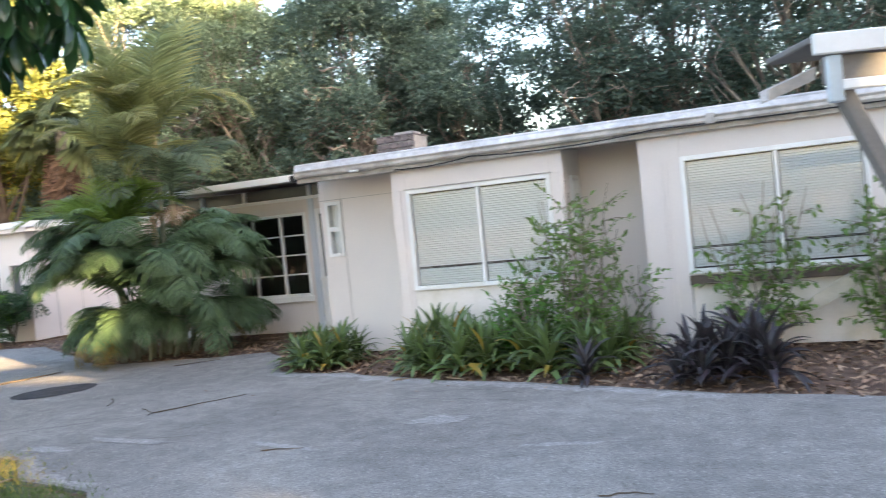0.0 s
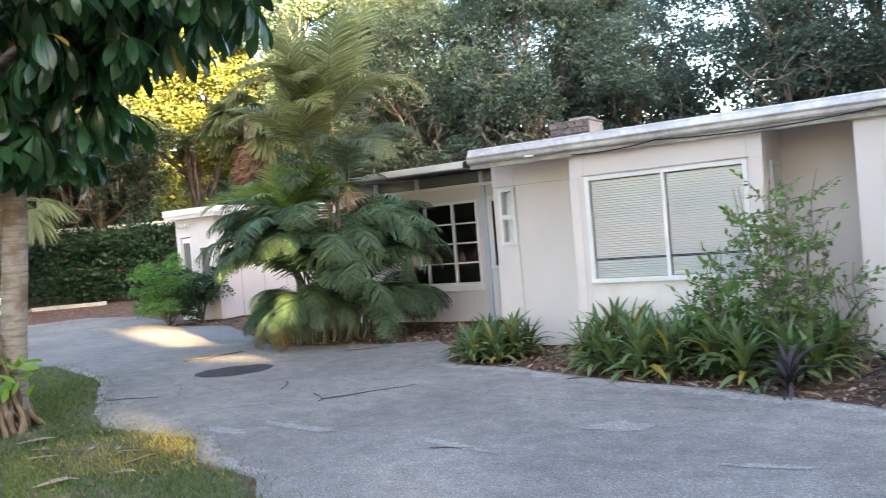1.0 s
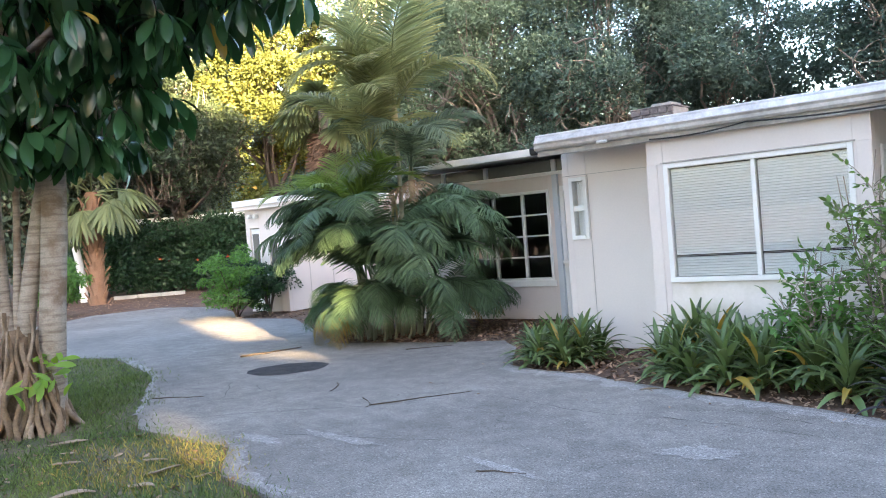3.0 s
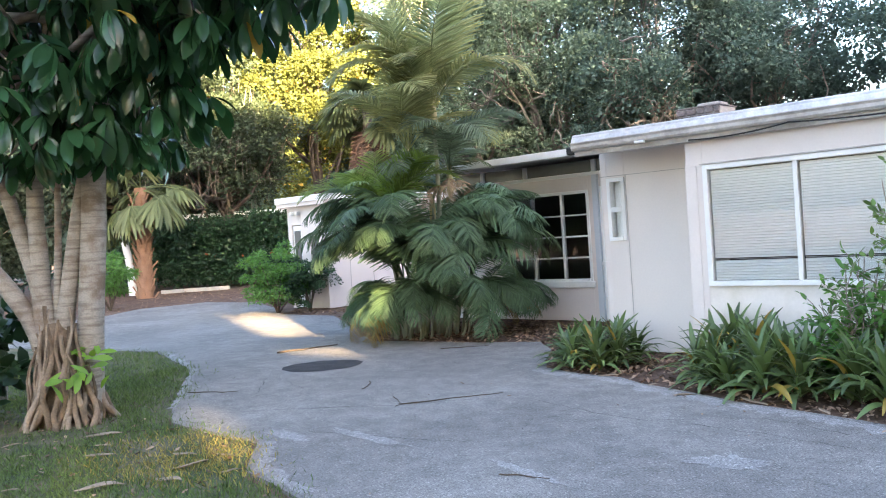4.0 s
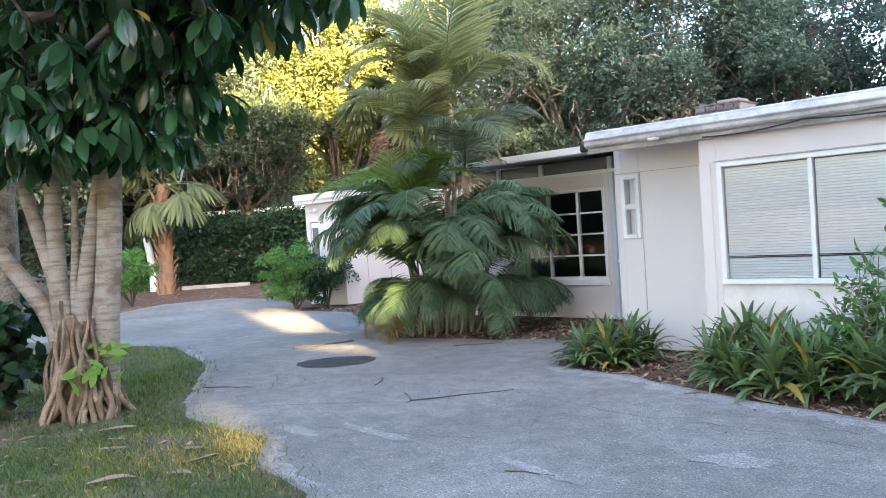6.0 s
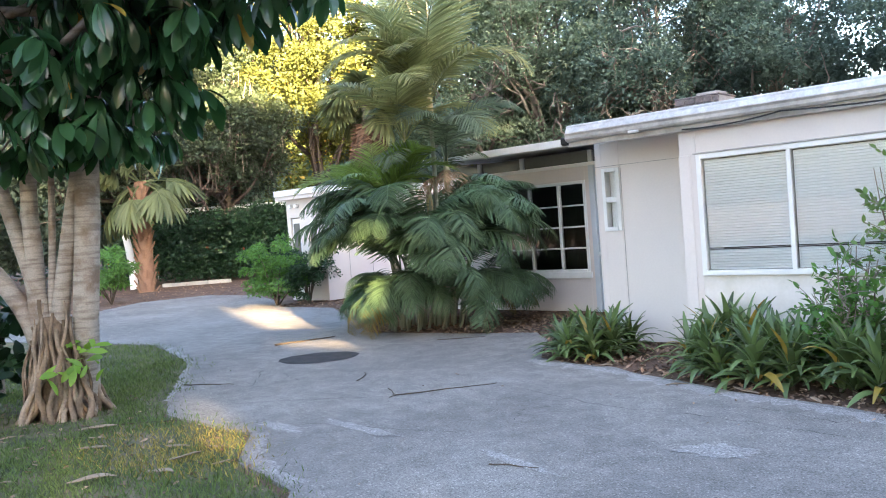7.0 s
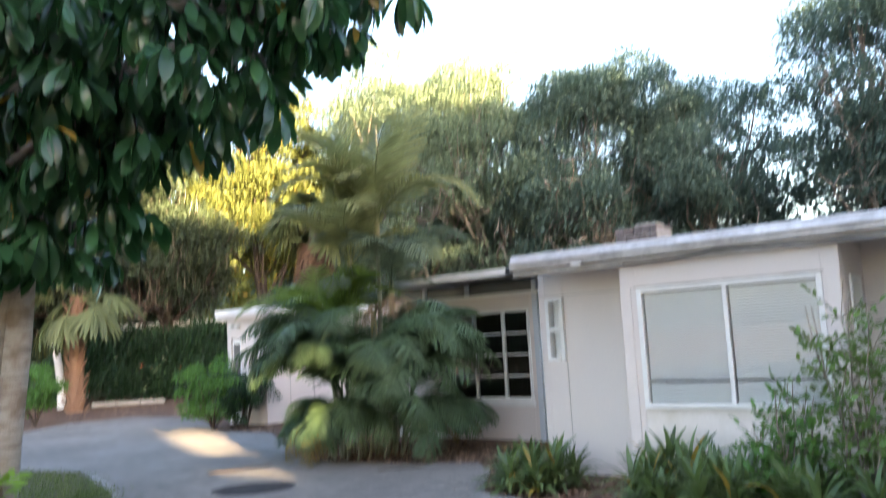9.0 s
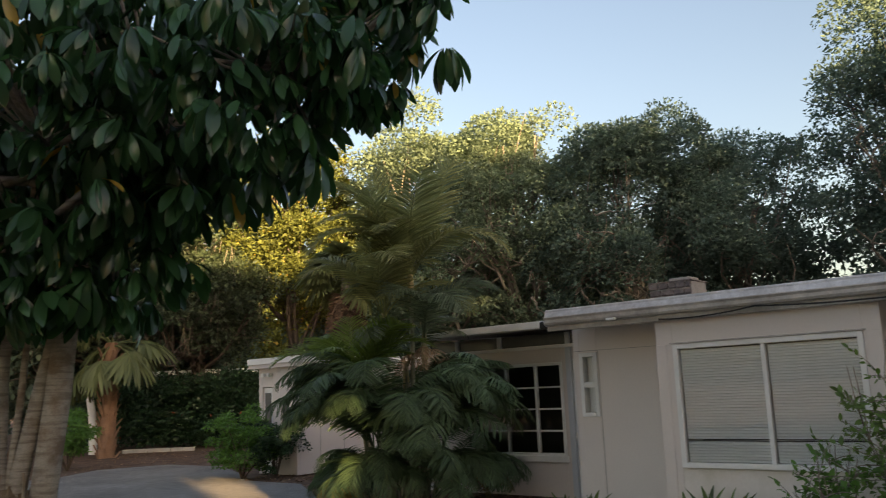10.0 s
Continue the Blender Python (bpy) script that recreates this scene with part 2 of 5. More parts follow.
M = dict(
    asphalt=asphalt_material("aged_asphalt", (0.190, 0.174, 0.158), (0.270, 0.248, 0.225)),
    stembark=ringed_bark("ringed_stem_bark", (0.33, 0.295, 0.25), (0.20, 0.17, 0.14), (0.19, 0.14, 0.10)),
    patch=material("fresh_asphalt", (0.03, 0.028, 0.03), 0.95, 0.35, 5, 90, 0.8, tint=(0.055, 0.05, 0.05)),
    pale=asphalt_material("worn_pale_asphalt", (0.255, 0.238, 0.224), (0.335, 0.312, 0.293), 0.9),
    soil=material("leaf_litter_soil", (0.105, 0.06, 0.04), 0.95, 0.5, 2.0, 45, 0.9, tint=(0.175, 0.11, 0.075), mid=9),
    turf=material("thin_turf_soil", (0.06, 0.075, 0.03), 0.95, 0.6, 2.2, 40, 0.9, tint=(0.17, 0.13, 0.08), mid=7),
    paint=material("beige_wall_paint", (0.71, 0.65, 0.61), 0.65, 0.05, 1.1, 40, 0.08, tint=(0.665, 0.61, 0.58)),
    dirty=material("stained_wall_paint", (0.76, 0.705, 0.66), 0.7, 0.08, 2.2, 30, 0.12, tint=(0.58, 0.54, 0.45)),
    white=material("white_trim_paint", (0.80, 0.80, 0.79), 0.45, 0.05, 3, 50, 0.05, tint=(0.72, 0.72, 0.70)),
    blue=material("pale_blue_door_paint", (0.56, 0.61, 0.66), 0.5, 0.06, 3, 50, 0.05),
    roof=material("white_roof_coating", (0.60, 0.61, 0.63), 0.75, 0.14, 1.2, 30, 0.2, tint=(0.42, 0.42, 0.43), mid=9),
    gutter=material("weathered_gutter_paint", (0.50, 0.475, 0.445), 0.5, 0.12, 2.5, 30, 0.1, tint=(0.31, 0.29, 0.265), mid=7),
    blind=material("white_blind_slat", (0.90, 0.91, 0.91), 0.4, 0.04, 4, 30, 0.0),
    dark=material("dark_room_surface", (0.05, 0.05, 0.05), 0.9, 0.2, 2, 20, 0.0),
    brownwood=material("bare_weathered_board", (0.11, 0.085, 0.065), 0.85, 0.3, 4, 60, 0.4),
    greywood=material("grey_painted_post", (0.20, 0.185, 0.17), 0.75, 0.15, 3, 50, 0.3),
    cream=material("cream_painted_board", (0.58, 0.53, 0.45), 0.7, 0.15, 4, 50, 0.2, tint=(0.42, 0.38, 0.3)),
    stone=material("chimney_stone", (0.17, 0.14, 0.13), 0.9, 0.4, 4, 40, 0.9, tint=(0.09, 0.075, 0.07), island=0.4, mid=9),
    mortar=material("grey_mortar", (0.33, 0.31, 0.29), 0.95, 0.2, 5, 60, 0.5),
    bark=material("grey_tree_bark", (0.33, 0.285, 0.23), 0.9, 0.7, 7, 38, 1.0, tint=(0.11, 0.09, 0.07), mid=14, speckle=0.25),
    farbark=material("pale_limb_bark", (0.34, 0.30, 0.25), 0.9, 0.3, 1.5, 12, 0.4, tint=(0.12, 0.10, 0.085)),
    root=material("brown_aerial_root", (0.25, 0.18, 0.12), 0.9, 0.45, 8, 40, 0.9, tint=(0.10, 0.075, 0.05), mid=16),
    paleroot=material("pale_aerial_root", (0.34, 0.27, 0.20), 0.9, 0.4, 8, 40, 0.9, tint=(0.19, 0.145, 0.105), mid=16),
    skirt=material("dead_palm_skirt", (0.17, 0.105, 0.07), 0.9, 0.4, 4, 30, 0.5, tint=(0.10, 0.065, 0.045), island=0.4),
    darkbark=material("dark_oak_bark", (0.13, 0.105, 0.085), 0.9, 0.35, 3, 20, 0.6, tint=(0.07, 0.055, 0.045)),
    boot=material("orange_palm_boot", (0.24, 0.145, 0.095), 0.9, 0.35, 4, 30, 0.6, tint=(0.22, 0.13, 0.085)),
    cane=material("pale_palm_cane", (0.34, 0.35, 0.25), 0.7, 0.25, 4, 30, 0.3, tint=(0.22, 0.24, 0.16)),
    deadleaf=material("dry_tan_leaf", (0.36, 0.265, 0.18), 0.8, 0.3, 9, 60, 0.4, tint=(0.24, 0.165, 0.105), island=0.3),
    litter=material("brown_leaf_litter", (0.24, 0.145, 0.095), 0.9, 0.3, 3, 40, 0.2, tint=(0.36, 0.25, 0.17), island=0.55),
    crack=material("dark_crack_filler", (0.07, 0.066, 0.062), 0.95, 0.4, 8, 60, 0.3),
    twig=material("brown_twig", (0.10, 0.075, 0.055), 0.9, 0.3, 8, 60, 0.3),
    metal=material("galvanised_flashing", (0.52, 0.60, 0.66), 0.45, 0.1, 6, 50, 0.1, metal=0.3),
    black=material("black_plastic", (0.02, 0.02, 0.02), 0.5, 0.1, 6, 50, 0.0),
    curb=material("white_painted_kerb", (0.42, 0.40, 0.37), 0.8, 0.15, 4, 40, 0.3),
    red=material("red_flower", (0.38, 0.06, 0.02), 0.6, 0.2, 6, 50, 0.0),
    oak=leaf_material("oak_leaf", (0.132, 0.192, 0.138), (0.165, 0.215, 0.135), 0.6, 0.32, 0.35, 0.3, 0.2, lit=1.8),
    # oak leaf yellowed: part of the golden sunlight is put into its colour
    oak2=leaf_material("sun_tinted_oak_leaf", (0.095, 0.125, 0.034), (0.125, 0.14, 0.034), 0.7, 0.35, 0.35, 0.45, yellow=0.02, lit=1.65),
    moss=material("grey_hanging_moss", (0.17, 0.15, 0.12), 0.95, 0.4, 2, 30, 0.3, island=0.5),
    # oak leaf darkened: the shade on the mossy oaks is put into its colour
    shadeoak=leaf_material("shade_tinted_oak_leaf", (0.042, 0.066, 0.04), (0.062, 0.084, 0.044), 0.5, 0.3, 0.35, 0.45, lit=1.7),
    # green leaf shifted to blue: the distance haze is mixed into its colour
    dusk=leaf_material("haze_tinted_tree_leaf", (0.085, 0.138, 0.118), (0.115, 0.16, 0.122), 0.6, 0.3, 0.3, 0.3, 0.2, lit=1.8),
    hedge=leaf_material("dark_hedge_leaf", (0.022, 0.058, 0.027), (0.034, 0.078, 0.03), 0.4, 0.2, 1.2, 0.4),
    canopy=leaf_material("glossy_tree_leaf", (0.024, 0.08, 0.036), (0.042, 0.112, 0.042), 0.24, 0.22, 1.0, 0.4, 0.55, yellow=0.012),
    sprig=leaf_material("bright_sprout_leaf", (0.16, 0.32, 0.05), (0.20, 0.36, 0.07), 0.4, 0.4, 2.0, 0.2),
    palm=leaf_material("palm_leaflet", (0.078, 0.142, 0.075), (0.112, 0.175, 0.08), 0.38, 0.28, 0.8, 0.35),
    palmyoung=leaf_material("bright_young_palm_leaflet", (0.11, 0.20, 0.05), (0.16, 0.24, 0.06), 0.4, 0.35, 0.8, 0.3),
    shaft=material("palm_crownshaft", (0.30, 0.30, 0.16), 0.5, 0.2, 4, 30, 0.1, tint=(0.38, 0.31, 0.14)),
    # paler copies of palm: sun on the upper fronds is put into their colour
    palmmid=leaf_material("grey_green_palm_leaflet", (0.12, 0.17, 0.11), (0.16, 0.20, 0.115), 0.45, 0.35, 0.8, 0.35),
    palmtop=leaf_material("sun_tinted_palm_leaflet", (0.20, 0.25, 0.12), (0.30, 0.29, 0.11), 0.45, 0.4, 0.8, 0.3),
    palmdry=leaf_material("yellowing_palm_leaflet", (0.24, 0.20, 0.05), (0.20, 0.14, 0.055), 0.5, 0.35, 1.2, 0.3),
    fan=leaf_material("fan_palm_leaf", (0.10, 0.14, 0.06), (0.15, 0.17, 0.08), 0.5, 0.3, 0.6, 0.3),
    strap=leaf_material("strap_leaf", (0.07, 0.125, 0.045), (0.15, 0.205, 0.075), 0.33, 0.28, 2.0, 0.5, 0.5, yellow=0.025),
    purple=leaf_material("purple_green_leaf", (0.035, 0.048, 0.04), (0.055, 0.028, 0.042), 0.4, 0.15, 5.0, 0.4),
    shrub=leaf_material("small_shrub_leaf", (0.09, 0.18, 0.05), (0.14, 0.23, 0.06), 0.4, 0.3, 1.5, 0.4),
    fern=leaf_material("fresh_bush_leaf", (0.075, 0.18, 0.045), (0.10, 0.22, 0.05), 0.45, 0.35, 1.0, 0.35),
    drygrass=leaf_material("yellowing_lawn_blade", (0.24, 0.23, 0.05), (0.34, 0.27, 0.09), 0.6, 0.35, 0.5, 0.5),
    grass=leaf_material("lawn_blade", (0.07, 0.125, 0.035), (0.13, 0.165, 0.055), 0.6, 0.35, 0.5, 0.5),
    greyglass=material("dull_grey_glass", (0.13, 0.14, 0.14), 0.15, 0.1, 3, 20, 0.0),
    glass=glass_material("window_glass"),
)


# ---- building blocks ----
def link(name, mesh, mat, parent=None, label="", smooth=False):
    ob = new(name, mesh)
    if mat is not None and not mesh.materials:
        mesh.materials.append(mat)
    if smooth:
        mesh.polygons.foreach_set("use_smooth", [True] * len(mesh.polygons))
    if parent is not None:
        ob.parent = parent
    if label:
        tagged(ob, label)
    return ob


def part(name, bm, mat, parent=None, label="", smooth=False):
    mesh = bpy.data.meshes.new(name)
    bm.to_mesh(mesh)
    bm.free()
    return link(name, mesh, mat, parent, label, smooth)


def array_mesh(name, verts, faces):
    """A mesh from arrays: verts (n, 3), faces (m, k)."""
    mesh = bpy.data.meshes.new(name)
    verts, faces = np.asarray(verts, np.float32), np.asarray(faces, np.int32)
    k = faces.shape[1]
    mesh.vertices.add(len(verts))
    mesh.vertices.foreach_set("co", verts.ravel())
    mesh.loops.add(faces.size)
    mesh.loops.foreach_set("vertex_index", faces.ravel())
    mesh.polygons.add(len(faces))
    mesh.polygons.foreach_set("loop_start", np.arange(0, faces.size, k, dtype=np.int32))
    mesh.update(calc_edges=True)
    return mesh


def thing(name, at, label, category, group="", kind=""):
    ob = new(name)
    ob.location = at
    ob.empty_display_size = 0.2
    return tagged(ob, label, category, group, kind)


def box(bm, x0, x1, y0, y1, z0, z1, bevel=0.0):
    made = bmesh.ops.create_cube(bm, size=1)["verts"]
    bmesh.ops.scale(bm, vec=(x1 - x0, y1 - y0, z1 - z0), verts=made)
    bmesh.ops.translate(bm, vec=((x0 + x1) / 2, (y0 + y1) / 2, (z0 + z1) / 2), verts=made)
    if bevel:
        edges = list({e for v in made for e in v.link_edges})
        bmesh.ops.bevel(bm, geom=edges, offset=bevel, segments=1, affect="EDGES")
    return bm


def box_part(name, dims, mat, parent, label="", bevel=0.006):
    return part(name, box(bmesh.new(), *dims, bevel=bevel), mat, parent, label)


def tube_arrays(points, radii, sides=7, wobble=0.0, seed=0):
    """A swept round limb along points with the given radii."""
    pts = np.array(points, float)
    rng = np.random.default_rng(seed)
    tang = np.gradient(pts, axis=0)
    tang /= np.linalg.norm(tang, axis=1)[:, None] + 1e-9
    ref = np.array([0.3, 0.9, 0.1]) if abs(tang[0, 1]) < 0.9 else np.array([1.0, 0, 0])
    verts = []
    for p, t, r in zip(pts, tang, radii):
        a = np.cross(t, ref)
        a /= np.linalg.norm(a) + 1e-9
        b = np.cross(t, a)
        ang = np.linspace(0, 2 * np.pi, sides, endpoint=False)
        rr = r * (1 + wobble * rng.uniform(-1, 1, sides))
        verts.append(p + rr[:, None] * (np.cos(ang)[:, None] * a + np.sin(ang)[:, None] * b))
    verts = np.concatenate(verts)
    n, s = len(pts), sides
    i, j = np.meshgrid(np.arange(n - 1), np.arange(s), indexing="ij")
    i, j = i.ravel(), j.ravel()
    faces = np.stack([i * s + j, i * s + (j + 1) % s, (i + 1) * s + (j + 1) % s, (i + 1) * s + j], 1)
    return verts, faces


def merge(pieces):
    vs, fs, off = [], [], 0
    for v, f in pieces:
        vs.append(v)
        fs.append(np.asarray(f) + off)
        off += len(v)
    return np.concatenate(vs), np.concatenate(fs)


def bend(a, b, sag=(0, 0, 0), n=6):
    """Points on a bowed line from a to b."""
    a, b, sag = np.array(a, float), np.array(b, float), np.array(sag, float)
    t = np.linspace(0, 1, n)[:, None]
    return a + (b - a) * t + sag * (4 * t * (1 - t))


def unit(v):
    return v / (np.linalg.norm(v, axis=-1, keepdims=True) + 1e-9)


def scatter(verts, faces, pos, along, normal, size):
    """Copies of a small shape (length on y, face to z) at pos, pointing along, facing normal."""
    along = unit(along)
    side = unit(np.cross(along, normal))
    up = np.cross(side, along)
    size = np.asarray(size).reshape(-1, 1, 1)
    v = np.asarray(verts)[None] * size
    out = pos[:, None] + v[..., :1] * side[:, None] + v[..., 1:2] * along[:, None] + v[..., 2:] * up[:, None]
    f = np.asarray(faces)[None] + (np.arange(len(pos)) * len(verts))[:, None, None]
    return out.reshape(-1, 3), f.reshape(-1, np.asarray(faces).shape[1])


def leaf_shape(width=0.4, fold=0.08, droop=0.1, rows=5, tip=0.12, widest=0.6):
    """A leaf blade one long: folded at the midrib, drooping, widest part way along."""
    t = np.linspace(0, 1, rows)
    w = np.where(t < widest, np.sin(t / widest * np.pi / 2) ** 0.9, np.abs(np.cos((t - widest) / (1 - widest) * np.pi / 2)) ** 0.7)
    w = np.maximum(w * width / 2, tip * width * (t > 0.5) * 0.3 + 0.012)
    z = -droop * t ** 2
    left = np.stack([-w, t, z + fold * w * 2], 1)
    mid = np.stack([0 * t, t, z], 1)
    right = np.stack([w, t, z + fold * w * 2], 1)
    v = np.concatenate([left, mid, right])
    i = np.arange(rows - 1)
    f = np.concatenate([np.stack([a + i, a + i + 1, b + i + 1, b + i], 1) for a, b in ((0, rows), (rows, 2 * rows))])
    return v, f


# gaps cut in the added eastern crowns so the low sun reaches the drive
GAPS = [((-11.8, 2.45, 0.0), 0.5, 0.34), ((-9.75, 1.25, 0.0), 0.46, 0.36), ((-8.0, 0.3, 0.0), 0.38, 0.28), ((-6.6, -0.35, 0.0), 0.3, 0.16), ((-5.3, -0.95, 0.0), 0.18, 0.1), ((-4.2, -4.05, 0.0), -0.12, 0.06), ((-3.7, -3.95, 0.0), -0.17, 0.0), ((-2.1, -4.95, 0.0), -0.12, -0.08)]


def in_gap(p, margin=0.0):
    s = np.array(TO_SUN)
    across = unit(np.array([s[1], -s[0], 0.0]))
    over = np.cross(s, across)
    hit = np.zeros(len(p), bool)
    for o, w, h in GAPS:
        d = p - np.array(o)
        hit |= (((d @ across) / (w + margin)) ** 2 + ((d @ over) / (h + margin)) ** 2 < 1) & (d @ s > 0.5)
    return hit


CARD = (np.array([[-0.28, 0.25, 0.05], [0, 0, 0], [0.28, 0.3, 0.05], [0.02, 1, -0.05]]), np.array([[0, 1, 2, 3]]))


def foliage(rng, centres, radii, per, size, squash=0.8, hang=0.3, shape=CARD):
    """Leaves round a set of clump centres, thicker towards each clump's rim."""
    k = np.repeat(np.arange(len(centres)), per)
    d = unit(rng.normal(size=(len(k), 3)))
    d[:, 2] = np.where(d[:, 2] < -0.35, -d[:, 2], d[:, 2])
    r = radii[k] * rng.uniform(0.45, 1.08, len(k)) ** 0.7
    p = centres[k] + d * r[:, None] * np.array([1, 1, squash])
    along = d + rng.normal(scale=0.7, size=d.shape) - np.array([0, 0, hang])
    normal = d + rng.normal(scale=0.6, size=d.shape) + np.array([0, 0, 0.4])
    keep = ~in_gap(p, 0.45 * size)
    p, along, normal = p[keep], along[keep], normal[keep]
    return scatter(shape[0], shape[1], p, along, normal, size * rng.uniform(0.6, 1.3, len(p)))


# ---- ground ----
from mathutils.geometry import tessellate_polygon


def polygon_sheet(name, outline, z, mat, label, kind="structure", depth=0.0, jag=0.0, step=0.35, seed=1):
    """A level sheet with a slightly ragged edge and, with depth, a skirt below it."""
    rng = random.Random(seed)
    pts = []
    for (x0, y0), (x1, y1) in zip(outline, outline[1:] + outline[:1]):
        n = max(1, int(math.hypot(x1 - x0, y1 - y0) / step))
        for i in range(n):
            f = i / n
            pts.append((x0 + (x1 - x0) * f + rng.uniform(-jag, jag), y0 + (y1 - y0) * f + rng.uniform(-jag, jag)))
    bm = bmesh.new()
    top = [bm.verts.new((x, y, z)) for x, y in pts]
    for tri in tessellate_polygon([[Vector((x, y, 0)) for x, y in pts]]):
        f = bm.faces.new([top[i] for i in tri])
        f.normal_update()
        if f.normal.z < 0:
            f.normal_flip()
    if depth:
        low = [bm.verts.new((x, y, z - depth)) for x, y in pts]
        for i in range(len(pts)):
            j = (i + 1) % len(pts)
            bm.faces.new((top[j], top[i], low[i], low[j]))
    return tagged(part(name, bm, mat), label, kind=kind)


bm = bmesh.new()
bmesh.ops.create_circle(bm, cap_ends=True, segments=64, radius=2500)
bmesh.ops.translate(bm, vec=(0, 0, -0.03), verts=bm.verts)
tagged(part("ground", bm, M["soil"]), "brown soil with fallen leaves round the drive", "ground", kind="structure")

DRIVE = [(14, -3.6), (5.18, -2.70), (4.02, -2.48), (2.4, -1.95), (1.55, -1.69), (0.92, -1.53), (0.06, -1.25), (-0.67, -0.93), (-1.21, -0.87),
         (-1.83, -0.65), (-2.1, -0.28), (-2.6, 0.6), (-3.2, 1.1), (-3.98, 0.83), (-6.09, 0.46), (-7.6, 1.5), (-10.4, 3.3), (-12.4, 3.3),
         (-14.5, 4.6), (-16.9, 5.76), (-19.5, 5.6), (-20.0, 3.6), (-18.57, 1.63), (-20, -1.5), (-26, -6), (-26, -9), (-19, -5.5), (-15, -2.8), (-10.7, -1.98), (-9.2, -1.67), (-6.5, -2.6),
         (-4.96, -3.67), (-4.2, -4.25), (-3.59, -4.58), (-2.08, -4.6), (-1.32, -5.23), (-0.43, -5.43), (0.6, -6.4), (0.9, -9), (0.9, -16), (14, -16)]
LAWN = [(-10.7, -2.0), (-9.2, -1.69), (-6.5, -2.62), (-4.96, -3.69), (-4.2, -4.27), (-3.59, -4.6), (-2.08, -4.62), (-1.32, -5.25), (-0.43, -5.45),
        (0.58, -6.42), (0.88, -9.0), (0.88, -14.0), (-18.0, -14.0), (-19.0, -5.6), (-15.0, -2.85)]
polygon_sheet("driveway", DRIVE, 0.0, M["asphalt"], "aged grey asphalt driveway with cracks and pale worn spots", depth=0.06, jag=0.035)
polygon_sheet("lawn", LAWN, -0.012, M["turf"], "thin green lawn with dry patches", jag=0.09, seed=4)


def inside(poly, p):
    poly = np.array(poly)
    x, y = p[:, 0], p[:, 1]
    hit = np.zeros(len(p), bool)
    for (x0, y0), (x1, y1) in zip(poly, np.roll(poly, -1, 0)):
        if y0 != y1:
            hit ^= ((y0 > y) != (y1 > y)) & (x < (x1 - x0) * (y - y0) / (y1 - y0) + x0)
    return hit


def blob(name, centre, half, mat, z, label, along=(1, 0), seed=0, n=28, rough=0.12):
    rng = random.Random(seed)
    ax = Vector((along[0], along[1])).normalized()
    ay = Vector((-ax.y, ax.x))
    pts = []
    for i in range(n):
        a = 2 * math.pi * i / n
        r = 1 + rng.uniform(-rough, rough)
        q = Vector(centre) + ax * (math.cos(a) * half[0] * r) + ay * (math.sin(a) * half[1] * r)
        pts.append((q.x, q.y))
    return polygon_sheet(name, pts, z, mat, label, step=9)


blob("asphalt_patch", (-4.82, -1.62), (0.55, 0.46), M["patch"], 0.005, "black fresh asphalt patch in the grey drive", (0.71, 0.70), 3, 26, 0.05)
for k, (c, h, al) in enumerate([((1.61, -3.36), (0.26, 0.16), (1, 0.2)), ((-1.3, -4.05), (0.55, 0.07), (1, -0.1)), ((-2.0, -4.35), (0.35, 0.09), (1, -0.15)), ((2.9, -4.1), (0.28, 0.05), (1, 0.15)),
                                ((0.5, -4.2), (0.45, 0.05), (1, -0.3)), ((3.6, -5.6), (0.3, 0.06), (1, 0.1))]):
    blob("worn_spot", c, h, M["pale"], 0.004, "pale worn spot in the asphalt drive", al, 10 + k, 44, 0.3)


def worn_edge(points, width, seed):
    """A pale ragged fringe where the asphalt has worn thin along its edge."""
    rng = random.Random(seed)
    bm = bmesh.new()
    row = []
    for (x0, y0), (x1, y1) in zip(points, points[1:]):
        ln = math.hypot(x1 - x0, y1 - y0)
        nx, ny = (y1 - y0) / ln, -(x1 - x0) / ln
        n = max(2, int(ln / 0.07))
        for i in range(n):
            f = i / n
            x, y = x0 + (x1 - x0) * f, y0 + (y1 - y0) * f
            a, b = rng.uniform(0.01, 0.05), width * rng.uniform(0.35, 1.0)
            row.append((bm.verts.new((x - nx * a, y - ny * a, 0.003)), bm.verts.new((x - nx * (a + b), y - ny * (a + b), 0.003))))
    for a, b in zip(row, row[1:]):
        q = bm.faces.new((a[0], b[0], b[1], a[1]))
        q.normal_update()
        if q.normal.z < 0:
            q.normal_flip()
    return tagged(part("worn_edge", bm, M["pale"]), "pale worn fringe along the edge of the drive", "asphalt", kind="structure")


worn_edge([(-1.9, -0.70), (-1.21, -0.92), (-0.67, -0.98), (0.06, -1.30), (0.92, -1.58), (1.55, -1.74), (2.4, -2.0), (4.0, -2.53)][::-1], 0.24, 1)
worn_edge([(-8.9, -1.75), (-6.5, -2.66), (-4.96, -3.73), (-4.2, -4.3)], 0.13, 2)
worn_edge([(-2.0, -4.62), (-1.32, -5.2), (-0.43, -5.4)], 0.16, 3)


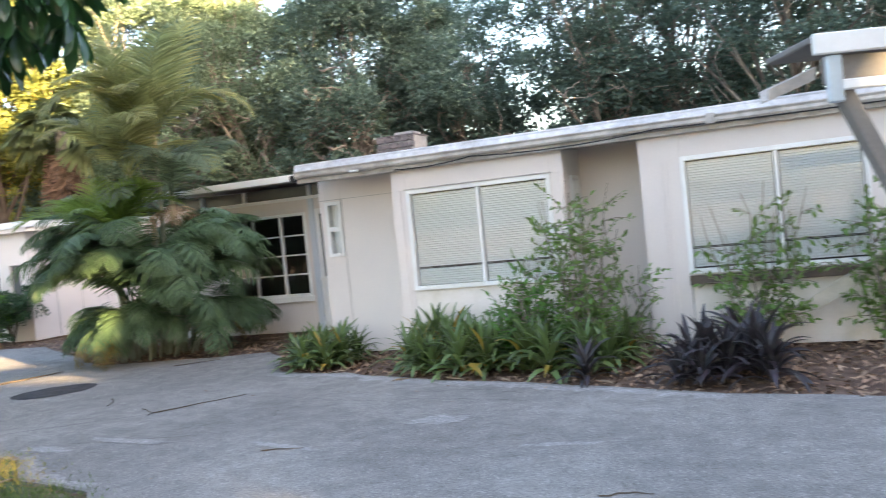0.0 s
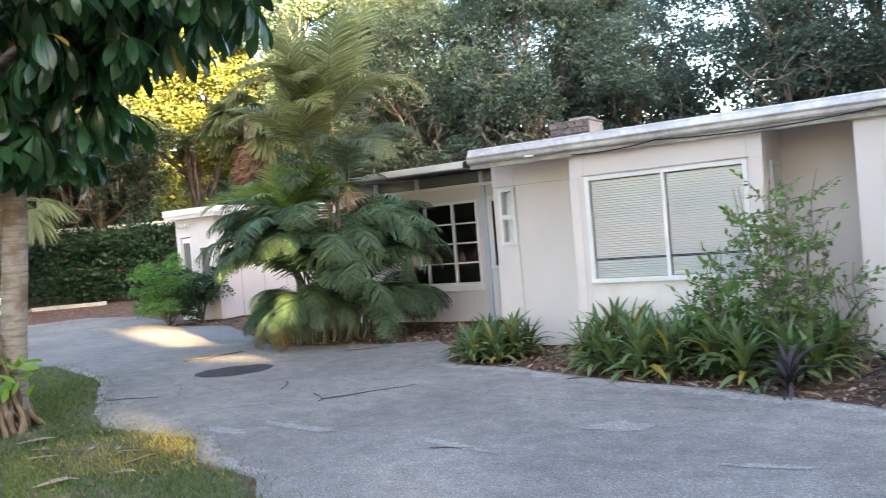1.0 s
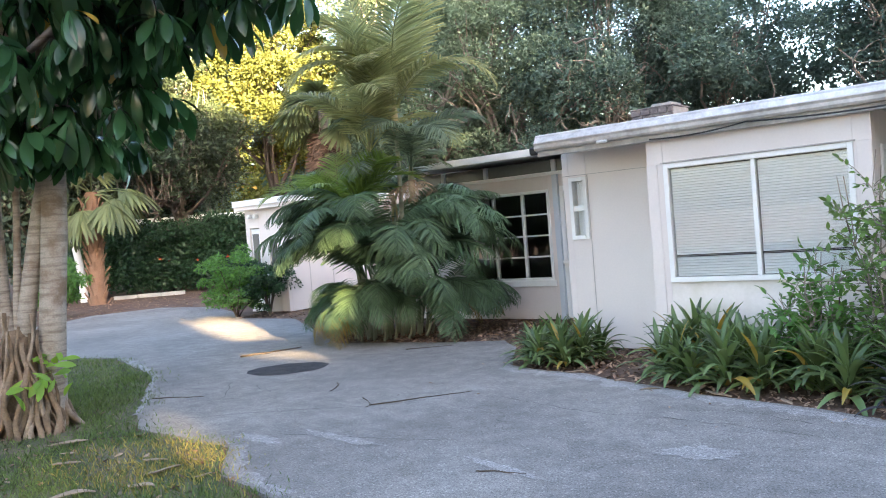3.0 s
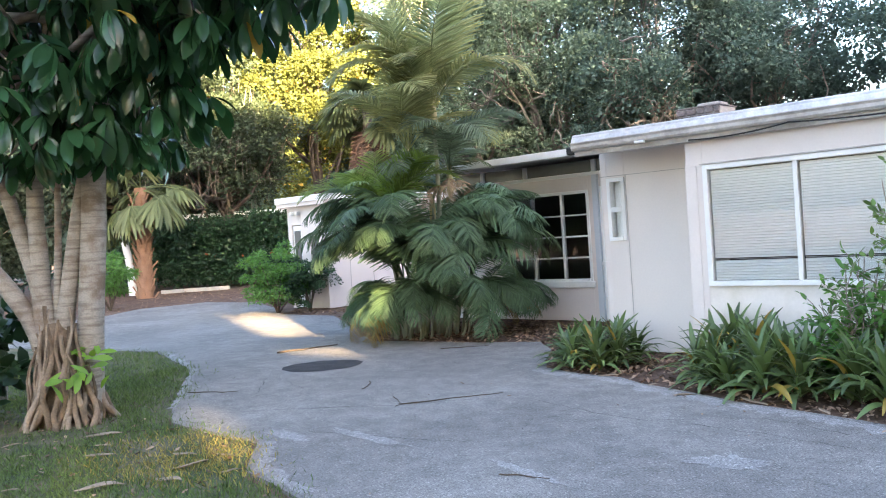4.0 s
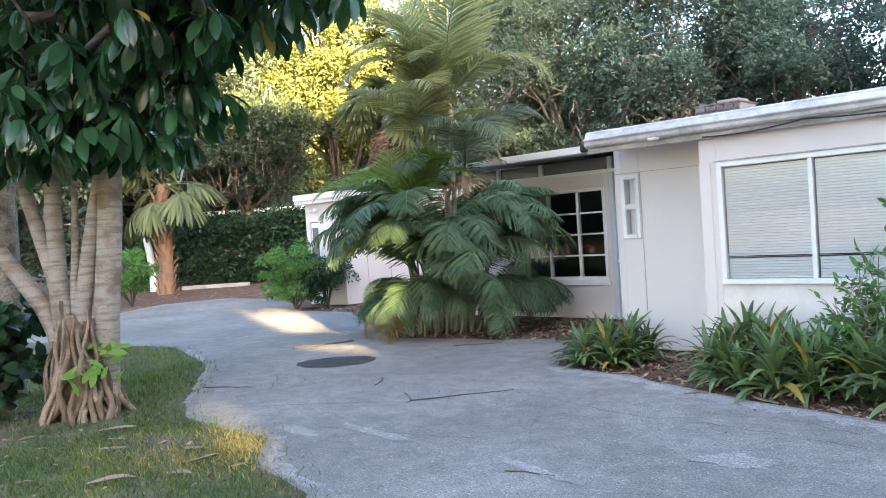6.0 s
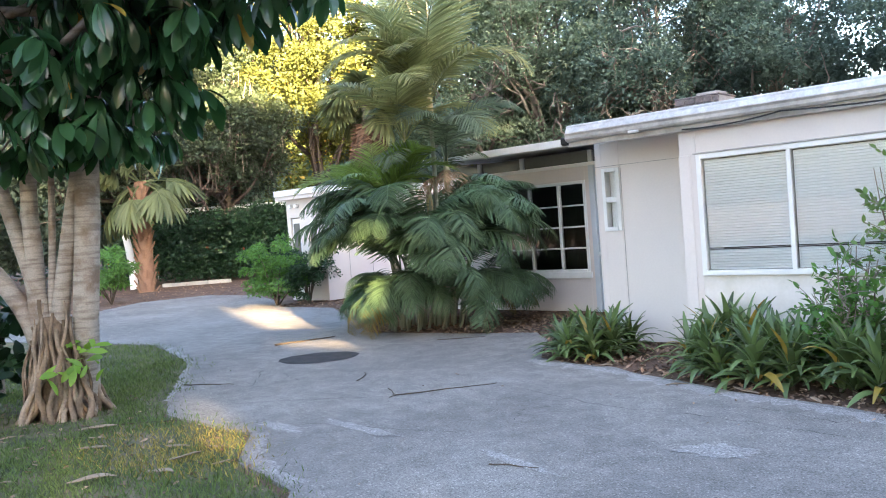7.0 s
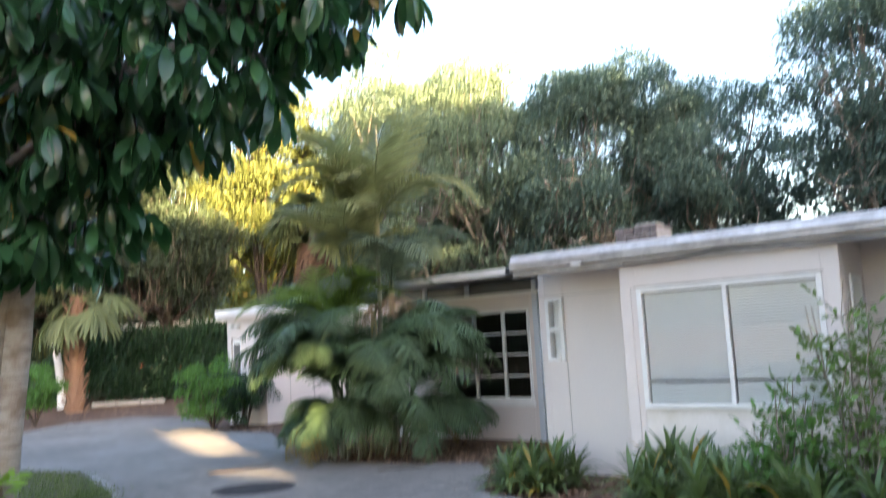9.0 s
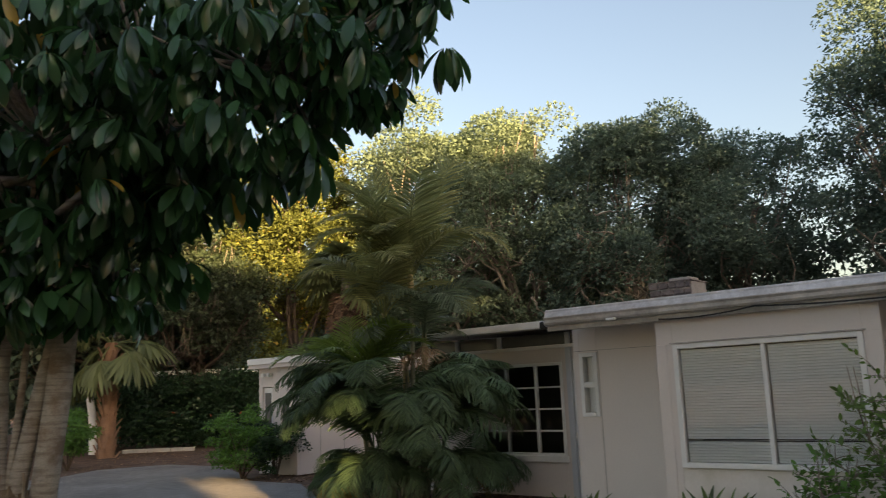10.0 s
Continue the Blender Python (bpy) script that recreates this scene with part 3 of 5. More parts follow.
def crack(points, width=0.018, seed=0):
    rng = random.Random(seed)
    bm = bmesh.new()
    row = []
    for (x0, y0), (x1, y1) in zip(points, points[1:]):
        for i in range(7):
            f = i / 7
            x, y = x0 + (x1 - x0) * f + rng.uniform(-0.025, 0.025), y0 + (y1 - y0) * f + rng.uniform(-0.025, 0.025)
            w = width * rng.uniform(0.3, 1)
            row.append((bm.verts.new((x, y - w / 2, 0.004)), bm.verts.new((x + 0.3 * w, y + w / 2, 0.004))))
    for a, b in zip(row, row[1:]):
        q = bm.faces.new((a[0], b[0], b[1], a[1]))
        q.normal_update()
        if q.normal.z < 0:
            q.normal_flip()
    return tagged(part("crack", bm, M["crack"]), "thin dark crack in the asphalt drive", "crack", "cracks in the drive", "structure")


for k, line in enumerate([[(-3.6, -4.2), (-2.76, -3.55), (-1.96, -3.0), (-1.3, -2.35)], [(-3.0, -3.3), (-2.75, -2.85), (-2.3, -2.3)], [(-5.0, -3.1), (-4.3, -2.6), (-3.6, -2.9)], [(-2.76, -3.55), (-2.4, -3.3), (-2.35, -2.9)],
                          [(-1.9, -4.15), (-1.0, -3.95), (-0.3, -3.75)], [(0.9, -2.5), (1.6, -2.55), (2.3, -2.7)], [(-6.8, -1.4), (-6.0, -0.6)], [(-3.4, 0.05), (-3.0, 0.2), (-2.7, 0.1)], [(-7.6, -0.2), (-7.0, 0.3), (-6.1, 0.2)],
                          [(-0.9, -2.2), (-0.05, -2.47), (0.53, -2.52), (1.32, -2.05), (2.2, -2.35)], [(-0.05, -2.47), (-0.4, -2.9), (-0.2, -3.3)], [(-3.43, -4.5), (-3.06, -4.4), (-2.39, -3.42), (-2.24, -2.99)], [(-4.75, -2.6), (-3.94, -3.3), (-3.6, -3.2)]]):
    crack(line, 0.022 if k == 0 else 0.012, k)


# ---- house ----
def roof_z(y):
    return 2.75 + 0.055 * (y + 0.12)


house = thing("house", (0, 0, 0), "low flat-roofed beige panel house with large blinded windows", "house")


def wall(dims, mat="paint", label=""):
    return box_part("wall", dims, M[mat], house, label, bevel=0.004)


def wall_with_hole(x0, x1, y0, y1, z0, z1, hx0, hx1, hz0, hz1, mat="paint", low="paint"):
    """A wall along x with one opening right through it."""
    wall((x0, hx0, y0, y1, z0, z1), mat)
    wall((hx1, x1, y0, y1, z0, z1), mat)
    wall((hx0, hx1, y0, y1, hz1, z1), mat)
    part("wall_base", box(bmesh.new(), hx0, hx1, y0, y1, z0, hz0), M[low], house, "wall below the window, stained with damp")


def blind(parent, x0, x1, z0, z1, y, ragged=0.0):
    """A lowered venetian blind: thin tilted slats one above another."""
    n = int((z1 - z0) / 0.030)
    verts, faces = [], []
    for i in range(n):
        z = z1 - 0.03 - i * 0.030
        tilt = 0.0165
        if ragged and i == int(n * 0.82):
            tilt = 0.001
        b = len(verts)
        verts += [(x0, y - 0.004, z - tilt), (x1, y - 0.004, z - tilt), (x1, y + 0.004, z + tilt), (x0, y + 0.004, z + tilt),
                  (x0, y - 0.003, z - tilt - 0.0015), (x1, y - 0.003, z - tilt - 0.0015), (x1, y + 0.005, z + tilt - 0.0015), (x0, y + 0.005, z + tilt - 0.0015)]
        faces += [(b, b + 1, b + 2, b + 3), (b + 7, b + 6, b + 5, b + 4), (b, b + 4, b + 5, b + 1), (b + 3, b + 2, b + 6, b + 7)]
    return link("blind", array_mesh("blind", verts, faces), M["blind"], parent, "closed white venetian blind")


def window(x0, x1, z0, z1, y, splits, frame_w=0.055, blinds=True, bars=0, label="white-framed window", reveal=0.03, end_gap=False):
    """A window in a wall facing -y: outer frame, mullions, bars, panes and blinds. y is the wall's face."""
    bm = bmesh.new()
    f = frame_w
    for d in ((x0 - f, x0, y - 0.02, y + 0.1, z0 - f, z1 + f), (x1, x1 + f, y - 0.02, y + 0.1, z0 - f, z1 + f), (x0, x1, y - 0.02, y + 0.1, z1, z1 + f), (x0, x1, y - 0.035, y + 0.1, z0 - f, z0)):
        box(bm, *d, bevel=0.004)
    win = part("window", bm, M["white"], house, label)
    edges = [x0] + list(splits) + [x1]
    for s in splits:
        box_part("mullion", (s - 0.022, s + 0.022, y - 0.008, y + 0.07, z0, z1), M["white"], win, bevel=0.003)
    for i, (a, b) in enumerate(zip(edges, edges[1:])):
        a, b = a + (0.024 if i else 0), b - (0.024 if i < len(edges) - 2 else 0)
        pane = part("pane", box(bmesh.new(), a, b, y + reveal - 0.003, y + reveal, z0, z1), M["glass"], win, "clear glass pane")
        pane.visible_shadow = False
        for k in range(bars):
            zz = z0 + (z1 - z0) * (k + 1) / (bars + 1)
            box_part("glazing_bar", (a, b, y + reveal - 0.02, y + reveal + 0.02, zz - 0.014, zz + 0.014), M["white"], win, bevel=0.002)
        if blinds:
            blind(win, a + 0.012, b - 0.012, z0 + (0.17 if end_gap and i == 1 else 0.02), z1, y + reveal + 0.014, 1.0)
    return win


Z1 = 2.55
# first bay with its wide window
wall_with_hole(-0.20, 2.13, 0.0, 0.14, 0.0, Z1, -0.005, 1.96, 0.90, 2.235, "paint", "dirty")
window(0.05, 1.905, 0.955, 2.18, 0.0, [0.985], label="wide white-framed window with closed blinds")
box_part("batten", (-0.205, -0.075, -0.014, -0.002, 0.02, 2.235), M["paint"], house, bevel=0.003)
box_part("batten", (1.99, 2.125, -0.014, -0.002, 0.02, 2.235), M["paint"], house, bevel=0.003)
box_part("window_hood", (-0.03, 1.985, -0.034, -0.002, 2.237, 2.252), M["gutter"], house, bevel=0.002)
wall((-0.20, -0.08, 0.14, 0.75, 0.0, Z1))
wall((2.01, 2.13, 0.14, 1.0, 0.0, 0.95))
wall((2.01, 2.13, 0.14, 0.34, 0.95, Z1))
wall((2.01, 2.13, 0.34, 1.0, 2.2, Z1))
wall((2.01, 2.13, 0.80, 1.0, 0.95, 2.2))
bm = bmesh.new()
for d in ((2.0, 2.15, 0.34, 0.39, 0.95, 2.2), (2.0, 2.15, 0.75, 0.80, 0.95, 2.2), (2.0, 2.15, 0.39, 0.75, 2.15, 2.2), (2.0, 2.16, 0.39, 0.75, 0.95, 1.0)):
    box(bm, *d, bevel=0.004)
side = part("window", bm, M["white"], house, "narrow white-framed side window")
part("pane", box(bmesh.new(), 2.06, 2.064, 0.39, 0.75, 1.0, 2.15), M["glass"], side).visible_shadow = False
# recess between the bays
wall((2.01, 3.17, 1.0, 1.12, 0.0, Z1 + 0.06))
# second bay
wall_with_hole(3.05, 9.5, 0.0, 0.14, 0.0, Z1, 3.52, 5.485, 0.86, 2.24, "paint", "dirty")
window(3.575, 5.43, 0.915, 2.185, 0.0, [4.555], label="wide white-framed window with closed blinds", end_gap=False)
wall((3.05, 3.17, 0.14, 1.0, 0.0, Z1))
for x in (3.30, 3.36):
    box_part("batten", (x - 0.012, x + 0.012, -0.014, -0.002, 0.02, 2.2), M["paint"], house, bevel=0.003)
box_part("sill_board", (3.52, 6.4, -0.07, -0.03, 0.735, 0.845), M["brownwood"], house, "dark bare wooden board under the window")
box_part("downpipe", (3.525, 3.545, -0.03, -0.002, 0.02, 0.86), M["gutter"], house, bevel=0.003)
# set-back wall with the small window
wall_with_hole(-1.76, -0.20, 0.75, 0.89, 0.0, Z1 + 0.04, -1.67, -1.41, 1.43, 2.245)
small = window(-1.62, -1.46, 1.48, 2.195, 0.75, [], 0.05, blinds=False, label="small white two-pane window")
box_part("glazing_bar", (-1.62, -1.46, 0.735, 0.83, 1.80, 1.87), M["white"], small)
box_part("curtain", (-1.62, -1.46, 0.86, 0.87, 1.48, 2.195), M["blind"], small, "pale curtain behind the glass", bevel=0)
box_part("panel_joint", (-1.76, -0.20, 0.742, 0.748, 2.268, 2.276), M["gutter"], house, bevel=0)
box_part("panel_joint", (-1.395, -1.389, 0.742, 0.748, 0.0, 2.268), M["gutter"], house, bevel=0)
wall((-1.76, -1.64, 0.89, 3.46, 0.0, Z1 + 0.1))
# entry wall with casements and door
Y = 3.46
for d in ((-6.8, -5.55, Y, Y + 0.14, 0.0, 2.48), (-5.55, -3.67, Y, Y + 0.14, 0.0, 0.66), (-5.55, -3.67, Y, Y + 0.14, 2.26, 2.50), (-3.67, -3.58, Y, Y + 0.14, 0, 2.5)):
    wall(d, "paint", "beige wall of the set-back entry")
window(-5.50, -3.72, 0.73, 2.21, Y, [-4.87, -4.24], 0.05, blinds=False, bars=3, label="white casement window with dark panes")
box_part("window_sill", (-5.60, -3.62, Y - 0.05, Y - 0.022, 0.58, 0.69), M["white"], house, "white window sill")
box_part("beam", (-6.8, -1.78, Y - 0.03, Y + 0.14, 2.50, 2.56), M["white"], house)
for x in (-6.74, -6.0, -5.0, -3.55, -2.2):
    box_part("clerestory_post", (x - 0.04, x + 0.04, Y, Y + 0.1, 2.56, roof_z(Y) - 0.18), M["blue"], house)
part("clerestory_pane", box(bmesh.new(), -6.8, -1.78, Y + 0.05, Y + 0.054, 2.56, roof_z(Y) - 0.18), M["greyglass"], house, "grey strip of glass under the roof")
box_part("door_post", (-3.56, -3.46, Y - 0.06, Y + 0.1, 0.0, 2.50), M["blue"], house, "pale blue door post")
bm = bmesh.new()
for d in ((-3.46, -3.38, Y, Y + 0.05, 0.02, 2.3), (-2.62, -2.54, Y, Y + 0.05, 0.02, 2.3), (-3.38, -2.62, Y, Y + 0.05, 2.2, 2.3), (-3.38, -2.62, Y, Y + 0.05, 0.02, 0.98)):
    box(bm, *d, bevel=0.004)
door = part("door", bm, M["white"], house, "white half-glazed entry door")
part("pane", box(bmesh.new(), -3.38, -2.62, Y + 0.02, Y + 0.024, 0.98, 2.2), M["glass"], door).visible_shadow = False
box_part("door_sill", (-3.46, -2.54, Y - 0.04, Y - 0.005, 0.96, 1.02), M["white"], door)
wall((-2.54, -1.76, Y, Y + 0.14, 0.0, 2.5))
wall((-3.46, -2.54, Y + 0.001, Y + 0.139, 2.3, 2.5))
# plain closing walls, floor and dark rooms
wall((-6.8, 9.5, 13.0, 13.14, 0.0, roof_z(13) - 0.2))
wall((-6.94, -6.8, Y, 13.14, 0.0, roof_z(Y) - 0.2))
wall((9.5, 9.64, 0.0, 13.14, 0.0, 2.6))
box_part("room_wall", (-6.78, 9.48, 6.0, 6.1, 0.0, 2.8), M["dark"], house)
box_part("house_floor", (-6.8, 9.5, 3.6, 13.0, 0.0, 0.05), M["dark"], house)
box_part("house_floor", (-1.64, 9.5, 1.12, 3.6, 0.0, 0.05), M["dark"], house)


def roof_slab(x0, x1, y0, y1, up, thick, mat, name, label=""):
    bm = bmesh.new()
    v = [bm.verts.new((x, y, roof_z(y) + up - t)) for t in (0, thick) for x, y in ((x0, y0), (x1, y0), (x1, y1), (x0, y1))]
    for f in ((0, 1, 2, 3), (7, 6, 5, 4), (0, 4, 5, 1), (1, 5, 6, 2), (2, 6, 7, 3), (3, 7, 4, 0)):
        bm.faces.new([v[i] for i in f])
    bmesh.ops.recalc_face_normals(bm, faces=bm.faces)
    return part(name, bm, M[mat], house, label)


roof_slab(-1.62, 9.9, -0.08, 13.4, 0.0, 0.19, "roof", "roof", "flat white-coated roof")
roof_slab(-7.0, -1.62, 2.6, 13.4, 0.0, 0.12, "roof", "roof", "flat white-coated roof over the entry")
box_part("entry_fascia", (-7.0, -1.70, 2.57, 2.60, roof_z(2.6) - 0.11, roof_z(2.6) + 0.004), M["white"], house)
# front edge: sloped white flashing, moulded gutter board, soffit strip
def edge_profile(name, prof, x0, x1, mat, label=""):
    bm = bmesh.new()
    a = [bm.verts.new((x0, y, z)) for y, z in prof]
    b = [bm.verts.new((x1, y, z)) for y, z in prof]
    bm.faces.new(a)
    bm.faces.new(list(reversed(b)))
    for i in range(len(prof)):
        j = (i + 1) % len(prof)
        bm.faces.new((a[j], a[i], b[i], b[j]))
    bmesh.ops.recalc_face_normals(bm, faces=bm.faces)
    return part(name, bm, M[mat], house, label)


edge_profile("flashing", [(-0.115, 2.672), (-0.105, 2.672), (-0.05, 2.760), (-0.06, 2.768)], -1.62, 9.9, "roof", "white metal roof edge")
edge_profile("gutter", [(-0.082, 2.57), (-0.14, 2.575), (-0.155, 2.60), (-0.15, 2.635), (-0.165, 2.66), (-0.16, 2.67), (-0.082, 2.67)], -1.60, 3.9, "gutter", "weathered white gutter along the eaves")
edge_profile("gutter", [(-0.082, 2.565), (-0.14, 2.57), (-0.155, 2.595), (-0.15, 2.63), (-0.165, 2.655), (-0.16, 2.665), (-0.082, 2.665)], 3.92, 9.9, "gutter", "weathered white gutter along the eaves")
box_part("fascia_board", (-1.60, 9.9, -0.079, -0.03, 2.50, 2.562), M["gutter"], house)
box_part("gutter_bracket", (-0.72, -0.60, -0.19, -0.14, 2.555, 2.585), M["white"], house)
box_part("gutter_joint", (3.86, 3.96, -0.175, -0.10, 2.56, 2.685), M["gutter"], house)
# loose cable under the eaves and the floodlight at the roof corner
v, f = merge([tube_arrays(bend((-0.1, -0.10, 2.52), (1.0, -0.16, 2.56), (0, 0, -0.03), 10), [0.009] * 10, 5), tube_arrays(bend((1.0, -0.16, 2.56), (3.3, -0.16, 2.58), (0, 0, -0.05), 14), [0.009] * 14, 5),
              tube_arrays(bend((3.3, -0.16, 2.58), (7.0, -0.16, 2.57), (0, 0, -0.02), 14), [0.009] * 14, 5)])
link("cable", array_mesh("cable", v, f), M["black"], house, "loose black cable slung under the eaves", True)
lamp = thing("floodlight", (-1.70, 0.02, 2.60), "small black floodlight at the roof corner", "lamp")
bm = box(bmesh.new(), -0.06, 0.06, -0.05, 0.05, -0.06, 0.04, bevel=0.02)
part("lamp_head", bm, M["black"], lamp)
box_part("bracket", (0.0, 0.12, -0.01, 0.02, -0.01, 0.02), M["metal"], lamp)


def chimney():
    c = thing("chimney", (-5.4, 12.6, roof_z(12.6)), "squat stone chimney on the roof", "chimney")
    part("core", box(bmesh.new(), -0.76, 0.40, -0.5, 0.5, -0.2, 1.06), M["mortar"], c)
    rng = random.Random(5)
    for row in range(6):
        z = row * 0.18
        x = -0.78 - (0.1 if row % 2 else 0)
        while x < 0.40:
            w = rng.uniform(0.22, 0.4)
            x1 = min(x + w, 0.43)
            if x1 - max(x, -0.79) > 0.06:
                box_part("stone", (max(x, -0.79), x1 - 0.015, -0.55 - rng.uniform(0, 0.03), -0.48, z, z + 0.15 + rng.uniform(0, 0.02)), M["stone"], c, bevel=0.025)
            x = x1
    box_part("capstone", (-0.80, 0.44, -0.56, 0.54, 1.06, 1.10), M["stone"], c, "flat stone cap", bevel=0.01)
    box_part("cowl", (-0.30, 0.30, -0.3, 0.3, 1.10, 1.20), M["mortar"], c, bevel=0.02)


chimney()


# ---- far wing ----
def far_wing():
    w = thing("garage_wing", (-12.1, 4.7, 0), "low beige outbuilding with a white flat roof edge", "outbuilding")
    o = (-12.0, 4.3)

    def b(name, x0, x1, y0, y1, z0, z1, mat, label="", bevel=0.004):
        return box_part(name, (x0 - o[0], x1 - o[0], y0 - o[1], y1 - o[1], z0, z1), M[mat], w, label, bevel)
    b("wall", -12.14, -12.0, 4.3, 10.5, 0, 2.62, "paint", "beige panelled side wall")
    for y in (4.95, 5.75, 6.6):
        b("panel_joint", -11.996, -11.99, y - 0.008, y + 0.008, 0, 2.5, "gutter", bevel=0)
    for d in ((-12.30, -12.0, 4.2, 4.3, 0, 2.62), (-12.62, -12.30, 4.2, 4.3, 0, 0.9), (-12.62, -12.30, 4.2, 4.3, 1.85, 2.62), (-12.95, -12.62, 4.2, 4.3, 0, 2.62), (-13.35, -12.95, 4.2, 4.3, 2.15, 2.62), (-13.5, -13.35, 4.2, 4.3, 0, 2.62)):
        b("wall", *d, "paint", "beige front wall piece")
    win = b("window", -12.60, -12.32, 4.24, 4.26, 0.92, 1.83, "greyglass", "narrow dark window")
    d = b("door", -13.33, -12.97, 4.24, 4.28, 0.02, 2.13, "white", "white door with dark glass")
    box_part("door_glass", (-13.28 - o[0], -13.03 - o[0], -0.075, -0.065, 0.9, 2.0), M["greyglass"], d)
    b("wall", -13.5, -13.36, 4.3, 10.5, 0, 2.62, "paint")
    b("wall", -13.5, -12.0, 10.5, 10.64, 0, 2.62, "paint")
    b("roof", -13.68, -11.75, 4.0, 10.9, 2.74, 2.86, "roof", "flat white-coated roof")
    b("fascia", -13.68, -11.72, 3.96, 4.0, 2.72, 2.87, "white", "white painted fascia")
    b("fascia", -11.75, -11.71, 4.0, 10.9, 2.72, 2.87, "white")
    b("soffit", -13.68, -11.76, 4.0, 10.9, 2.62, 2.72, "paint")
    for s in (-0.12, 0.12):
        b("floodlight", -13.1 + s - 0.05, -13.1 + s + 0.05, 4.06, 4.19, 2.40, 2.50, "white", "white floodlight", 0.02)
    c = thing("carport_roof", (-27.5, 15.0, 0), "long low white metal carport roof behind the hedge", "carport")
    c.rotation_euler = (0, 0, radians(43.8))
    box_part("roof_sheet", (-8, 9, 0, 4.5, 3.22, 3.32), M["roof"], c)
    box_part("fascia", (-8, 9, -0.04, 0.0, 3.16, 3.36), M["white"], c)
    for x in (-7.5, -2, 3.5, 8.5):
        for y in (0.2, 4.2):
            box_part("post", (x - 0.05, x + 0.05, y - 0.05, y + 0.05, 0, 3.22), M["white"], c)


far_wing()


# ---- porch at the edge of the drive ----
def porch():
    p = thing("carport", (4.70, -6.17, 0), "carport corner with white fascia and grey timber brace", "carport")
    p.rotation_euler = (0, 0, radians(22))
    box_part("roof_sheet", (0.0, 1.75, 0.021, 0.5, 2.305, 2.335), M["greywood"], p)
    box_part("fascia", (0.0, 1.75, -0.015, 0.015, 2.25, 2.34), M["white"], p, "white metal fascia")
    box_part("beam", (0.07, 1.75, 0.035, 0.10, 2.13, 2.25), M["greywood"], p, "grey timber beam")
    box_part("ledger", (0.12, 1.75, 0.0, 0.03, 2.095, 2.14), M["white"], p)
    box_part("strap", (0.055, 0.12, 0.0, 0.032, 2.045, 2.245), M["metal"], p, "galvanised strap")
    bm = box(bmesh.new(), -0.034, 0.034, 0.0, 0.07, -1.5, 0.0, bevel=0.005)
    bmesh.ops.rotate(bm, verts=bm.verts, cent=(0, 0, 0), matrix=Matrix.Rotation(radians(-24), 3, "Y"))
    bmesh.ops.translate(bm, verts=bm.verts, vec=(0.135, 0.035, 2.115))
    part("brace", bm, M["greywood"], p, "slanting grey timber brace")
    for y in (0.05,):
        box_part("post", (1.5, 1.62, y, y + 0.12, 0.0, 2.30), M["greywood"], p)
    bm = bmesh.new()
    prof = [(0, 0), (0.08, 0), (0.09, 0.05), (0.085, 0.055), (0.07, 0.01), (0.01, 0.01), (-0.005, 0.055), (-0.012, 0.05)]
    a = [bm.verts.new((-0.16, y + 0.12, z + 2.09)) for y, z in prof]
    b = [bm.verts.new((0.055, y + 0.12, z + 2.165)) for y, z in prof]
    bm.faces.new(a)
    bm.faces.new(b[::-1])
    for i in range(8):
        bm.faces.new((a[(i + 1) % 8], a[i], b[i], b[(i + 1) % 8]))
    bmesh.ops.recalc_face_normals(bm, faces=bm.faces)
    part("gutter_end", bm, M["gutter"], p, "short sloping gutter end")


porch()
plank = thing("plank", (4.12, -0.33, 0.0), "pale plank leaning along the wall", "plank")
bm = box(bmesh.new(), 0, 2.3, -0.02, 0.02, -0.075, 0.075, bevel=0.004)
bmesh.ops.rotate(bm, verts=bm.verts, cent=(0, 0, 0), matrix=Matrix.Rotation(radians(-31), 3, "Y"))
bmesh.ops.translate(bm, verts=bm.verts, vec=(0, 0, 0.06))
part("board", bm, M["cream"], plank)


# ---- trees ----
CAM = np.array([4.05, -8.65])


def place(az, dist):
    """A point of the ground at an azimuth west of +y, seen from the middle of the walk."""
    a = radians(az)
    return CAM[0] - dist * math.sin(a), CAM[1] + dist * math.cos(a)


